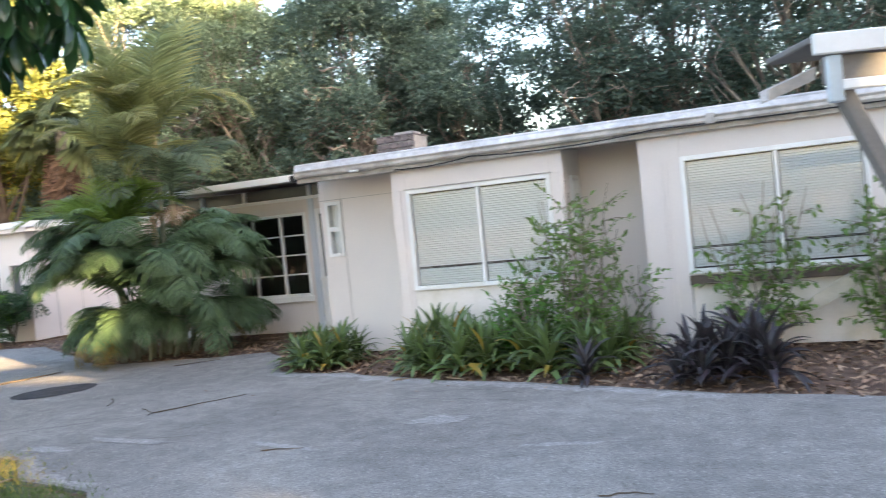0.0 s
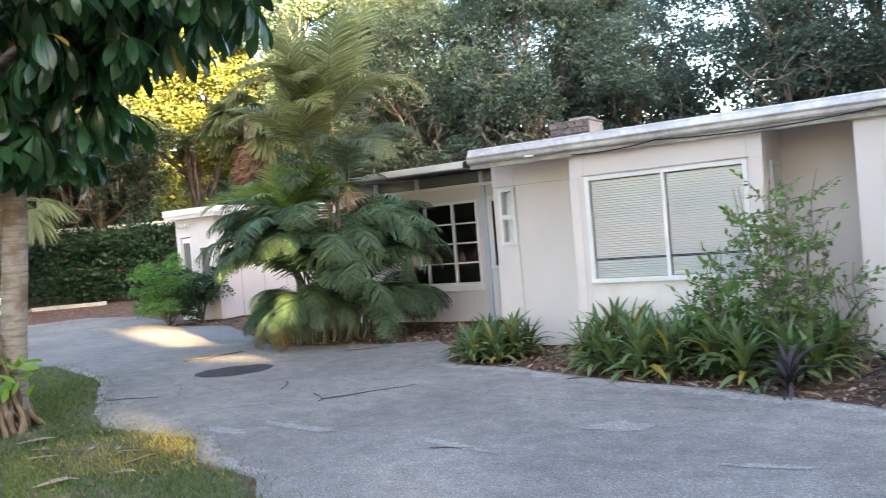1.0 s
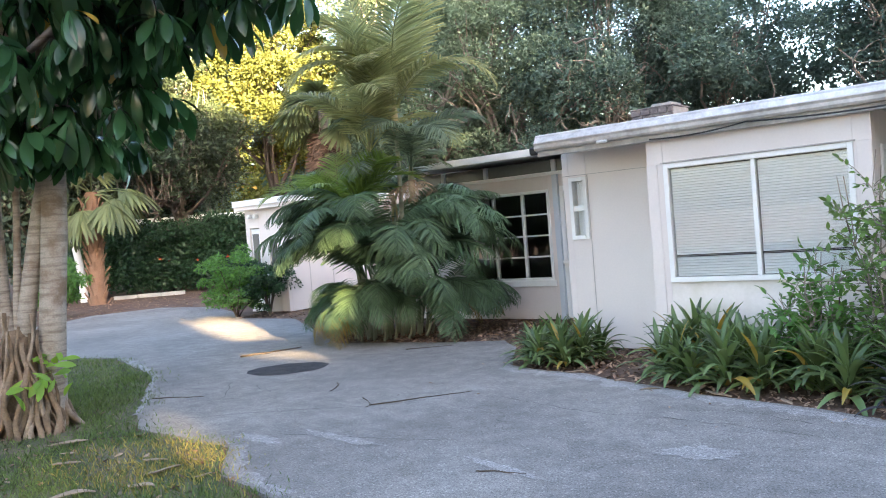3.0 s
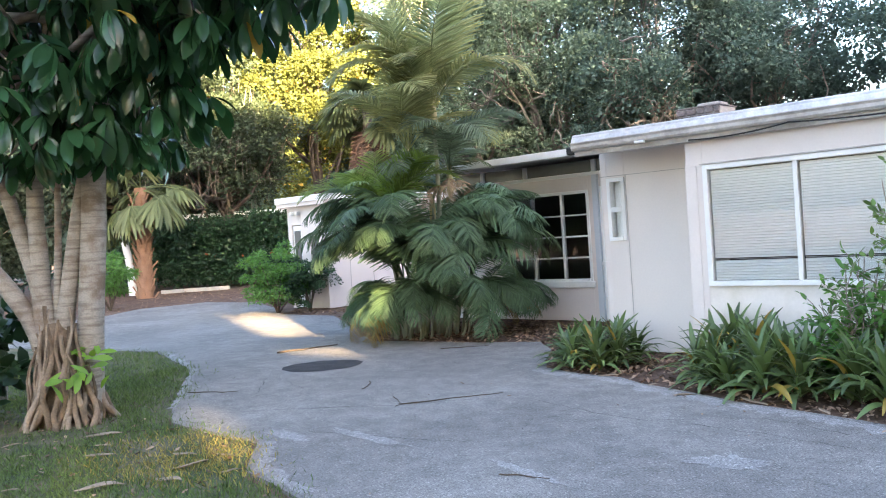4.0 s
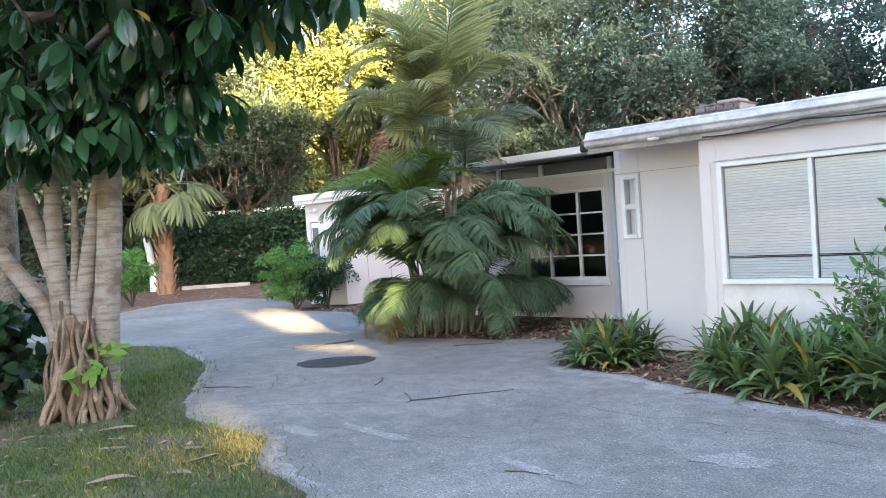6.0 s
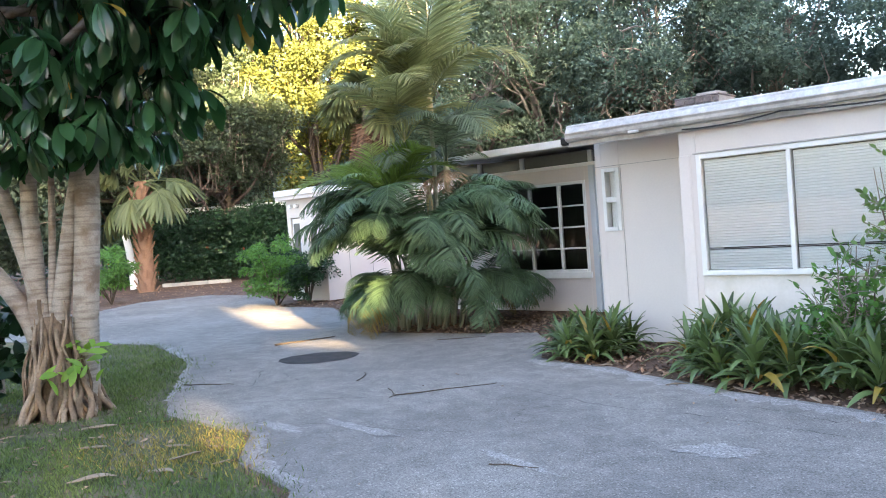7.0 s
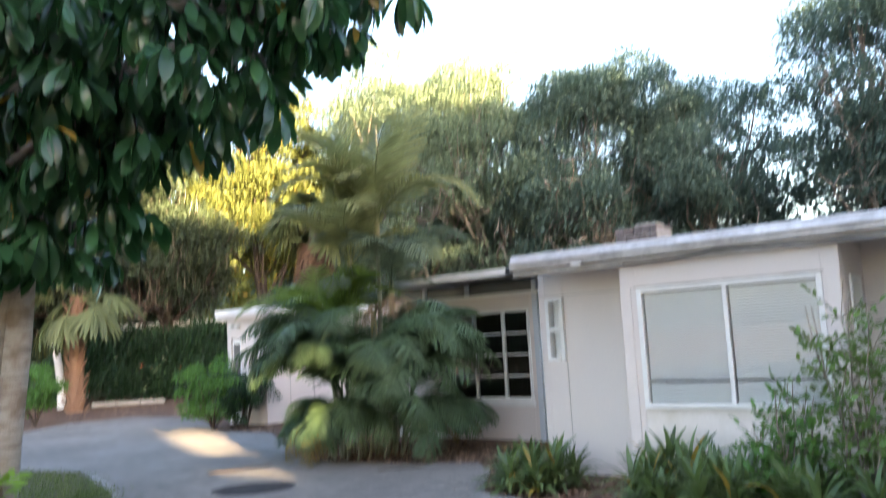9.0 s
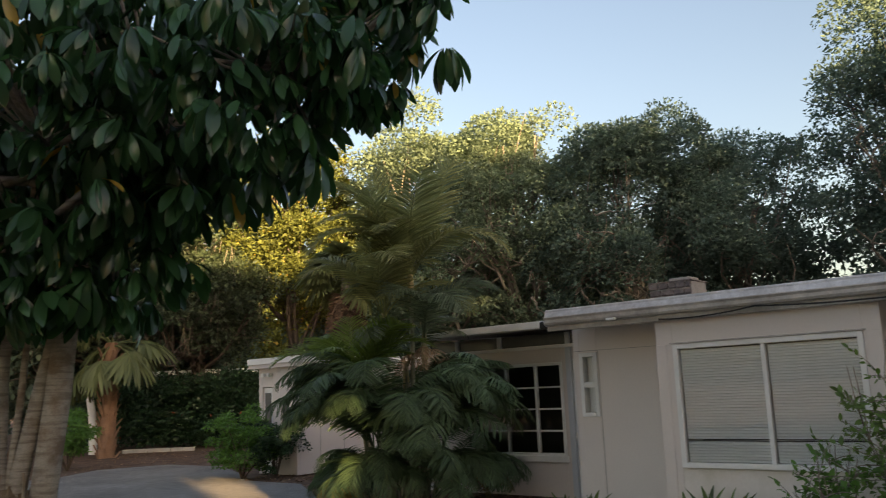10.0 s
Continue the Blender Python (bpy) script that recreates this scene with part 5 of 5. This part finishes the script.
# ---- near tree with glossy leaves ----
def near_tree():
    t = thing("umbrella_tree", (-4.85, -5.15, -0.02), "multi-stemmed tree with big glossy dark leaves", "tree")
    o = np.array([-4.85, -5.15, -0.02])
    stems = [[(-4.84, -5.2, 0.3), (-4.90, -5.19, 0.87), (-5.13, -5.39, 1.37), (-5.35, -5.60, 1.75), (-5.8, -6.0, 2.8), (-6.1, -6.2, 4.0)],
             [(-4.80, -5.15, 0.3), (-4.84, -5.12, 1.04), (-5.06, -5.31, 2.02), (-5.2, -5.42, 2.7), (-5.25, -5.46, 3.11), (-5.2, -5.5, 4.4)],
             [(-4.74, -5.08, 0.3), (-4.77, -5.06, 0.95), (-4.64, -4.91, 1.86), (-4.53, -4.79, 2.69), (-4.3, -4.6, 3.6), (-3.7, -4.3, 4.6)],
             [(-4.9, -5.2, 0.4), (-4.91, -5.18, 1.53), (-4.94, -5.18, 2.6), (-4.9, -5.0, 3.4), (-4.7, -4.9, 4.8)],
             [(-4.80, -5.1, 0.4), (-4.80, -5.08, 1.2), (-4.78, -5.05, 1.58), (-4.74, -4.99, 2.65), (-4.5, -5.1, 3.8)],
             [(-4.86, -5.1, 0.4), (-5.0, -5.2, 1.2), (-5.12, -5.2, 1.9), (-5.0, -5.1, 2.8), (-4.8, -5.4, 3.6)]]
    radii = [(0.13, 0.10), (0.12, 0.075), (0.12, 0.085), (0.125, 0.09), (0.06, 0.04), (0.08, 0.05)]
    for k, (s, (r0, r1)) in enumerate(zip(stems, radii)):
        pts = np.array(s)
        tt = np.linspace(0, len(pts) - 1, 14)
        fine = np.stack([np.interp(tt, np.arange(len(pts)), pts[:, i]) for i in range(3)], 1) - o
        for _ in range(2):
            fine[1:-1] = (fine[:-2] + 2 * fine[1:-1] + fine[2:]) / 4
        v, f = tube_arrays(fine, np.linspace(r0 * 0.85, r1 * 0.6, 14), 14, 0.05, k)
        link("stem", array_mesh("stem", v, f), M["stembark"], t, smooth=True)
    v, f = tube_arrays(np.array([(-4.64, -4.93, -0.05), (-4.60, -4.9, 0.3), (-4.56, -4.85, 1.02), (-4.50, -4.77, 2.0), (-4.47, -4.73, 2.8), (-4.4, -4.7, 4.2)]) - o, [0.17, 0.145, 0.13, 0.125, 0.12, 0.115], 14, 0.05, 3)
    link("stem", array_mesh("stem", v, f), M["stembark"], t, "ringed straight stem", True)
    rng = np.random.default_rng(12)
    v, f = tube_arrays(bend((0.08, 0.08, -0.05), (0.03, 0.04, 1.05), (0, 0, 0), 8), [0.33, 0.28, 0.25, 0.235, 0.23, 0.22, 0.19, 0.12], 18, 0.13, 5)
    link("root_mass", array_mesh("root_mass", v, f), M["root"], t, "fused mass of brown roots", True)
    for k in range(64):
        a = k * 2.4 + rng.uniform(-0.2, 0.2)
        z0 = rng.uniform(0.35, 1.3)
        turn = rng.uniform(-0.7, 0.7)
        foot = rng.uniform(0.29, 0.42)
        tt = np.linspace(0, 1, 12)
        rad = 0.2 + (foot - 0.2) * tt ** 1.6 + 0.03 * np.sin(tt * 9 + k)
        ang = a + turn * tt + 0.08 * np.sin(tt * 11 + 2 * k)
        line = np.stack([0.1 + 1.2 * rad * np.cos(ang), 0.09 + 1.2 * rad * np.sin(ang), z0 * (1 - tt) - 0.04], 1)
        v, f = tube_arrays(line, np.linspace(0.016, 0.03, 12) * rng.uniform(0.6, 1.35), 6, 0.2, k)
        link("aerial_root", array_mesh("aerial_root", v, f), M["root" if k % 3 else "paleroot"], t, smooth=True)
    blade = leaf_shape(0.33, 0.14, 0.32, 8, widest=0.7)
    whorls = []
    for k in range(6):
        n = 8 + k % 3
        a = np.arange(n) * 2 * np.pi / n + rng.uniform(0, 0.4, n)
        out = np.stack([np.cos(a), np.sin(a), rng.uniform(-2.6, -0.3, n)], 1)
        nrm = np.stack([np.cos(a) * 0.6, np.sin(a) * 0.6, np.full(n, 1.0)], 1)
        base = np.stack([np.cos(a) * 0.05, np.sin(a) * 0.05, np.zeros(n)], 1)
        v, f = scatter(*blade, base, out, nrm, rng.uniform(0.27, 0.42, n))
        mesh = array_mesh("leaf_whorl", v, f)
        mesh.polygons.foreach_set("use_smooth", [True] * len(mesh.polygons))
        mesh.materials.append(M["canopy"])
        whorls.append((mesh, v, f))
    lobes = [((-4.3, -4.6, 3.6), (1.1, 1.1, 0.95), 95), ((-4.7, -5.2, 4.7), (2.1, 2.0, 1.5), 190), ((-2.9, -4.1, 4.9), (1.7, 1.4, 1.1), 150), ((-5.6, -5.9, 4.2), (1.6, 1.5, 1.1), 100), ((-4.6, -5.6, 3.2), (1.0, 1.1, 0.6), 60), ((-1.55, -3.2, 5.35), (1.05, 0.8, 0.75), 80), ((-3.5, -4.4, 4.2), (0.8, 0.8, 0.6), 36), ((-5.6, -5.2, 6.1), (2.2, 2.0, 1.2), 170), ((-3.6, -4.3, 6.2), (1.8, 1.6, 1.0), 120), ((-6.6, -6.2, 5.0), (1.8, 1.8, 1.4), 120)]
    pos = []
    for c, r, n in lobes:
        d = unit(rng.normal(size=(n, 3)))
        pos.append(np.array(c) + d * (rng.uniform(0.35, 1, n) ** 0.5)[:, None] * np.array(r))
    pos = np.concatenate(pos)
    pos = pos[(pos[:, 2] > 2.75)]
    rng.shuffle(pos)
    twigs = []
    hubs = np.array([(-4.0, -4.45, 3.9), (-5.2, -5.5, 4.2), (-4.7, -4.9, 4.6), (-3.5, -4.25, 4.6), (-5.9, -6.05, 3.6), (-4.5, -5.1, 3.6), (-2.2, -3.7, 5.1)])
    joined = []
    for i, p in enumerate(pos):
        mesh, v, f = whorls[i % 6]
        rot = Matrix.Rotation(rng.uniform(0, 6.28), 4, "Z") @ Matrix.Rotation(rng.uniform(-0.5, 0.5), 4, "X") @ Matrix.Rotation(rng.uniform(-0.5, 0.5), 4, "Y")
        s = rng.uniform(0.8, 1.15)
        if i < 290:
            w = new("leaf_whorl", mesh)
            w.parent = t
            w.matrix_basis = Matrix.Translation(Vector(p - o)) @ rot @ Matrix.Scale(s, 4)
        else:
            joined.append((v @ np.array(rot.to_3x3()).T * s + (p - o), f))
        h = hubs[np.argmin(np.linalg.norm(hubs - p, axis=1))]
        if i % 3 == 0:
            twigs.append(tube_arrays(bend(h - o, p - o, (0, 0, -0.1), 5), np.linspace(0.028, 0.01, 5), 5))
    v, f = merge(joined)
    tagged(link("foliage", array_mesh("foliage", v, f), M["canopy"], t, smooth=True), kind="stuff")
    v, f = merge(twigs + [tube_arrays(bend(a - o, b - o, (0, 0, 0.1), 6), np.linspace(0.06, 0.035, 6), 7) for a, b in zip(hubs, np.roll(hubs, 1, 0))])
    tagged(link("twig_work", array_mesh("twig_work", v, f), M["stembark"], t, smooth=True), kind="stuff")
    n = 34
    a = rng.uniform(0, 6.28, n)
    v, f = scatter(*blade, np.array([0.46, 0.06, 0.60]) + rng.normal(scale=0.11, size=(n, 3)), np.stack([np.cos(a), np.sin(a), rng.uniform(-0.9, 0.3, n)], 1), np.tile([0.8, -0.3, 0.6], (n, 1)) + rng.normal(scale=0.3, size=(n, 3)), rng.uniform(0.15, 0.24, n))
    tagged(link("sprout", array_mesh("sprout", v, f), M["sprig"], t, "bright green sprout on the trunk", True), kind="stuff")


near_tree()


# ---- planting beds ----
def strap_blade(name, width, rise, fall, mat, rows=9):
    """A strap leaf one long that rises, bows over and ends in a point, creased along its middle."""
    t = np.linspace(0, 1, rows)
    ang = np.radians(rise + (fall - rise) * t ** 1.2)
    y = np.concatenate([[0], np.cumsum(np.cos(ang[:-1]))]) / (rows - 1)
    z = np.concatenate([[0], np.cumsum(np.sin(ang[:-1]))]) / (rows - 1)
    w = width / 2 * np.clip(np.minimum(0.55 + 1.3 * t, 1.0) * np.clip((1.02 - t) / 0.45, 0, 1) ** 0.6, 0.04, 1)
    ny, nz = -np.sin(ang) * w * 0.35, np.cos(ang) * w * 0.35
    v = np.concatenate([np.stack([-w, y + ny, z + nz], 1), np.stack([0 * t, y, z], 1), np.stack([w, y + ny, z + nz], 1)])
    i = np.arange(rows - 1)
    f = np.concatenate([np.stack([a + i, a + i + 1, b + i + 1, b + i], 1) for a, b in ((0, rows), (rows, 2 * rows))])
    mesh = array_mesh(name, v, f)
    mesh.polygons.foreach_set("use_smooth", [True] * len(mesh.polygons))
    mesh.materials.append(M[mat])
    return mesh


def strap_plant(seed, mat, n, length, width, name, label, category, spread=1.0):
    """A rosette of arching strap leaves on a short stem, each a part."""
    rng = random.Random(seed)
    p = thing(name, (0, 0, -40), label, category)
    blades = [strap_blade("leaf", width * (0.85 + 0.1 * (k % 3)), r, d, mat) for k, (r, d) in enumerate(((86, 40), (80, 5), (72, -25), (62, -45), (50, -55), (36, -50)))]
    v, f = tube_arrays(bend((0, 0, -0.02), (0, 0, 0.16), (0.01, 0, 0), 4), [0.016, 0.015, 0.014, 0.012], 6)
    link("stalk", array_mesh("stalk", v, f), M["twig"], p, smooth=True)
    for i in range(n):
        ob = new("leaf", blades[min(5, int(6 * i / n * spread))])
        ob.parent = p
        ob.matrix_basis = Matrix.Translation((0, 0, 0.015 + 0.12 * (1 - i / n))) @ Matrix.Rotation(i * 2.4 + rng.uniform(-0.3, 0.3), 4, "Z") @ Matrix.Rotation(radians(rng.uniform(-8, 8)), 4, "X") @ Matrix.Rotation(rng.uniform(-0.25, 0.25), 4, "Y") @ Matrix.Scale(length * rng.uniform(0.75, 1.12), 4)
    return p


LILY = [strap_plant(100 + k, "strap", 32, 0.43, 0.135, "strap_leaf_plant", "green strap-leaved plant in the bed by the wall", "plant") for k in range(3)]
PURPLE = [strap_plant(110 + k, "purple", 26, 0.42, 0.13, "oyster_plant", "purple-green rosette plant at the bed's edge", "plant") for k in range(2)]


def plant_out(kinds, spots, group, seed, up=0.0):
    rng = random.Random(seed)
    used = set()
    for i, (x, y, s) in enumerate(spots):
        src = kinds[i % len(kinds)]
        m = Matrix.Translation((x, y, -0.03 + up)) @ Matrix.Rotation(rng.uniform(0, 6.28), 4, "Z") @ Matrix.Rotation(rng.uniform(-0.12, 0.12), 4, "X")
        if src.name not in used:
            used.add(src.name)
            src.matrix_basis = m
            ob = src
        else:
            ob = copy_thing(src, m)
        tagged(ob, group=group)
        for child in ob.children:
            child.matrix_basis = Matrix.Scale(s, 4) @ child.matrix_basis


rng = random.Random(21)
spots = [(-1.75, -0.35, 1.0), (-1.45, -0.6, 1.05), (-1.1, -0.6, 1.05), (-1.55, -0.1, 1.1), (-1.15, -0.2, 1.15), (-1.0, -0.38, 1.0), (-1.85, 0.05, 0.9), (-0.95, 0.0, 0.95), (-1.35, 0.2, 1.0)]
for k in range(26):
    f = k / 25
    x = 0.22 + 2.5 * f + rng.uniform(-0.12, 0.12)
    y = (-0.75 - 0.25 * f, -0.42, -1.05 - 0.35 * f)[k % 3] + rng.uniform(-0.1, 0.1)
    spots.append((x, y, rng.uniform(0.95, 1.3)))
spots += [(x + 0.12, y + 0.28, 0.95) for x, y, s in spots[9::3] if y < -0.6] + [(0.35, -0.35, 1.45), (0.62, -0.3, 1.35), (-1.28, -0.42, 1.1), (-1.62, -0.45, 0.9), (2.85, -0.9, 1.2), (2.75, -1.35, 1.1)]
plant_out(LILY, spots, "strap-leaved plants along the wall", 22)
plant_out(PURPLE, [(2.62, -1.85, 1.05), (3.62, -1.75, 1.3), (3.95, -1.95, 1.3), (4.25, -1.85, 1.25), (3.8, -1.55, 1.3), (4.35, -2.1, 1.0), (3.55, -2.05, 1.0), (4.1, -1.6, 1.2), (3.75, -2.15, 1.0)], "purple rosettes", 23)


def thin_shrub(at, height, spread, seed, stems=7, twigs=9, leaf=0.085, lean=(0, 0), mat="shrub", label="thin open shrub with small oval green leaves"):
    """An open shrub: a few thin rising stems with side twigs and sparse oval leaves."""
    rng = np.random.default_rng(seed)
    t = thing("shrub", (at[0], at[1], -0.03), label, "shrub", "shrubs under the windows")
    wood, pos, dirs = [], [], []
    for k in range(stems):
        a = 2 * np.pi * k / stems + rng.uniform(-0.4, 0.4)
        tip = np.array([math.cos(a) * spread * rng.uniform(0.15, 1) + lean[0], math.sin(a) * spread * 0.6 * rng.uniform(0.3, 1) + lean[1], height * rng.uniform(0.6, 1)])
        line = bend((0.03 * math.cos(a), 0.03 * math.sin(a), 0), tip, (0, 0, -0.1 * height), 10) + rng.normal(scale=0.02, size=(10, 3))
        wood.append(tube_arrays(line, np.linspace(0.016, 0.004, 10), 5))
        for j in range(twigs):
            s = rng.uniform(0.32, 0.98)
            start = line[int(s * 9)]
            d = unit(np.array([rng.normal(), rng.normal() * 0.7, rng.uniform(-0.1, 0.9)]))
            end = start + d * rng.uniform(0.15, 0.42)
            tw = bend(start, end, (0, 0, 0.03), 6)
            wood.append(tube_arrays(tw, np.linspace(0.006, 0.0025, 6), 4))
            for q in np.linspace(0.15, 1, 8):
                pos.append(start + (end - start) * q)
                dirs.append(d + rng.normal(scale=0.8, size=3))
    v, f = merge(wood)
    link("stem", array_mesh("stem", v, f), M["bark"], t, smooth=True)
    pos, dirs = np.array(pos), np.array(dirs)
    v, f = scatter(*leaf_shape(0.52, 0.15, 0.15, 4, widest=0.45), pos, dirs, rng.normal(scale=0.5, size=pos.shape) + np.array([0, -0.3, 1.0]), leaf * rng.uniform(0.6, 1.25, len(pos)))
    tagged(link("foliage", array_mesh("foliage", v, f), M[mat], t, smooth=True), kind="stuff")


thin_shrub((2.4, -0.75), 2.25, 0.6, 201, 10, 22, 0.078)
thin_shrub((1.75, -0.8), 1.32, 0.42, 202, 13, 13, 0.085, mat="fern", label="bright green feathery shrub under the window")
thin_shrub((4.3, -0.62), 2.0, 0.72, 203, 8, 14, 0.085)
thin_shrub((5.5, -0.60), 2.05, 0.7, 204, 8, 14, 0.085)
thin_shrub((3.05, -0.75), 1.35, 0.45, 205, 4, 6, 0.07)
bush((-5.85, -5.85), 1.35, 0.7, "hedge", 206, "dark leafy bush at the foot of the tree", 0.2, 36, 60, leaf_shape(0.6, 0.1, 0.2, 5))


# ---- litter, grass, sticks ----
def litter(name, regions, n, size, seed, mat, label):
    rng = np.random.default_rng(seed)
    pts = []
    for x0, x1, y0, y1, share in regions:
        k = int(n * share)
        pts.append(np.stack([rng.uniform(x0, x1, k), rng.uniform(y0, y1, k), np.zeros(k)], 1))
    p = np.concatenate(pts)
    on_drive = inside(DRIVE, p)
    p = p[~on_drive | (rng.random(len(p)) < 0.018)]
    p[:, 2] = np.where(inside(DRIVE, p), 0.004, -0.022 + rng.uniform(0, 0.012, len(p)))
    a = rng.uniform(0, 6.28, len(p))
    d = np.stack([np.cos(a), np.sin(a), rng.uniform(-0.05, 0.35, len(p))], 1)
    nrm = np.stack([rng.normal(scale=0.3, size=len(p)), rng.normal(scale=0.3, size=len(p)), np.ones(len(p))], 1)
    v, f = scatter(*leaf_shape(0.5, 0.25, -0.15, 4), p, d, nrm, size * rng.uniform(0.4, 1.35, len(p)) * np.where(inside(DRIVE, p), 0.6, 1.0))
    return tagged(link(name, array_mesh(name, v, f), M[mat]), label, kind="stuff")


litter("leaf_litter", [(-2.3, 6.5, -2.7, 0.8, 0.40), (-8.5, -2.2, 0.3, 3.4, 0.30), (-13, -7, 1.5, 6.0, 0.12), (-27, -14, 0.5, 11, 0.10), (-7, 0.5, -7.5, -4.2, 0.04)], 15000, 0.07, 301, "litter", "brown fallen leaves on the beds and drive")


def grass():
    rng = np.random.default_rng(302)
    n = 230000
    p = np.stack([rng.uniform(-11, 0.9, n) , rng.uniform(-9.5, -1.6, n), np.full(n, -0.015)], 1)
    near = (p[:, 0] > -7) | (rng.random(n) < 0.5)
    edge = p + rng.normal(scale=0.16, size=p.shape) * np.array([1, 1, 0])
    patch = np.sin(p[:, 0] * 2.1 + 1) * np.sin(p[:, 1] * 2.7) + rng.normal(scale=0.45, size=n)
    bare = np.hypot(p[:, 0] + 4.6, p[:, 1] + 5.6) < 0.9
    p = p[inside(LAWN, edge) & near & (patch > -0.75) & ~(bare & (rng.random(n) < 0.75))]
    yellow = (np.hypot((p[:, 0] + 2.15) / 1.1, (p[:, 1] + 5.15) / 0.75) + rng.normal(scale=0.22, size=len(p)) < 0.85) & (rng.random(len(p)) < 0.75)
    shape = (np.array([[-0.07, 0, 0], [0.07, 0, 0], [0.05, 0.6, 0.03], [-0.01, 1, 0.12]]), np.array([[0, 1, 2, 3]]))
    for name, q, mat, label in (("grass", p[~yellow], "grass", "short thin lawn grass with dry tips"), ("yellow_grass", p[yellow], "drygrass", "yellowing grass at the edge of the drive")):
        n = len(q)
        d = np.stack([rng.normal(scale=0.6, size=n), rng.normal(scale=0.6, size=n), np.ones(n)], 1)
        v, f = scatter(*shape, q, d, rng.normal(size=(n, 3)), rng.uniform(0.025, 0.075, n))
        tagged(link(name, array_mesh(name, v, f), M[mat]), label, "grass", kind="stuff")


grass()


def dry_leaf(at, yaw, size, seed):
    v, f = leaf_shape(0.24, 0.6, -0.3 + 0.2 * (seed % 3), 8, widest=0.5)
    rng = np.random.default_rng(seed)
    v = v + np.stack([0.05 * np.sin(v[:, 1] * 6), 0 * v[:, 0], 0.06 * np.sin(v[:, 1] * 5 + seed)], 1)
    v[:, 2] = 0.28 * (v[:, 2] - v[:, 2].min())
    ob = link("fallen_leaf", array_mesh("fallen_leaf", v * size, f), M["deadleaf"], smooth=True)
    ob.matrix_basis = pose(at[0], at[1], at[2], 0, rng.uniform(-8, 8), yaw)
    sol = ob.modifiers.new("thickness", "SOLIDIFY")
    sol.thickness = 0.004
    tagged(ob, "large curled dry tan leaf on the ground", "leaf", "large fallen leaves")


LEAVES = [(-3.79, -5.35, -52, 0.46), (-3.04, -5.69, -50, 0.34), (-2.36, -5.25, -60, 0.28), (-1.95, -5.5, -30, 0.36), (-1.80, -5.70, -75, 0.32), (-2.05, -6.2, -28, 0.42), (-4.15, -5.95, -20, 0.2), (-3.35, -5.45, -65, 0.22), (-3.9, -6.6, 130, 0.2), (-3.2, -6.5, 10, 0.16), (-4.4, -6.3, 60, 0.2), (-2.6, -6.5, -50, 0.2),
          (-2.9, -6.1, -100, 0.14), (-3.6, -6.0, -40, 0.15), (-2.0, -5.05, -80, 0.14), (-1.5, -5.35, -35, 0.18)]
for k, (x, y, yaw, s) in enumerate(LEAVES):
    dry_leaf((x, y, 0.0), yaw, s * 0.82, k)
for k, (x, y, yaw, s) in enumerate([(-0.69, -0.88, 100, 0.24), (1.2, -1.62, 70, 0.3), (1.75, -1.75, 40, 0.2), (0.45, -1.45, 120, 0.2), (2.9, -2.0, 60, 0.22), (-0.1, -1.1, 150, 0.14), (-1.95, -0.62, 40, 0.13)]):
    dry_leaf((x, y, 0.004), yaw, s, 20 + k)


def stick(a, b, r, sag, seed):
    rng = np.random.default_rng(seed)
    a, b = np.array(a, float), np.array(b, float)
    c = (a + b) / 2
    pts = bend(a - c, b - c, sag, 9) + rng.normal(scale=0.012, size=(9, 3)) * np.array([1, 1, 0])
    v, f = tube_arrays(pts, np.linspace(r, r * 0.5, 9) * 0.6, 6)
    ob = link("stick", array_mesh("stick", v, f), M["twig"], smooth=True)
    ob.location = (c[0], c[1], r * 0.6)
    tagged(ob, "thin brown fallen stick on the asphalt", "stick", "fallen sticks")


for k, (a, b, r) in enumerate([((-1.96, -2.98, 0), (-1.35, -2.1, 0), 0.012), ((-2.3, -2.75, 0), (-1.9, -3.05, 0), 0.010), ((-3.25, -2.2, 0), (-2.95, -2.6, 0), 0.014), ((-6.6, -1.05, 0), (-6.3, -0.1, 0), 0.025),                                ((-4.9, -3.6, 0), (-4.3, -3.3, 0), 0.012), ((-4.2, 0.1, 0), (-3.7, 0.55, 0), 0.012), ((-3.9, -5.3, 0), (-3.1, -4.6, 0), 0.008), ((0.4, -4.35, 0), (0.75, -4.25, 0), 0.01), ((3.4, -5.2, 0), (3.7, -5.15, 0), 0.01)]):
    stick(a, b, r, (0.03, 0.02, 0), k)
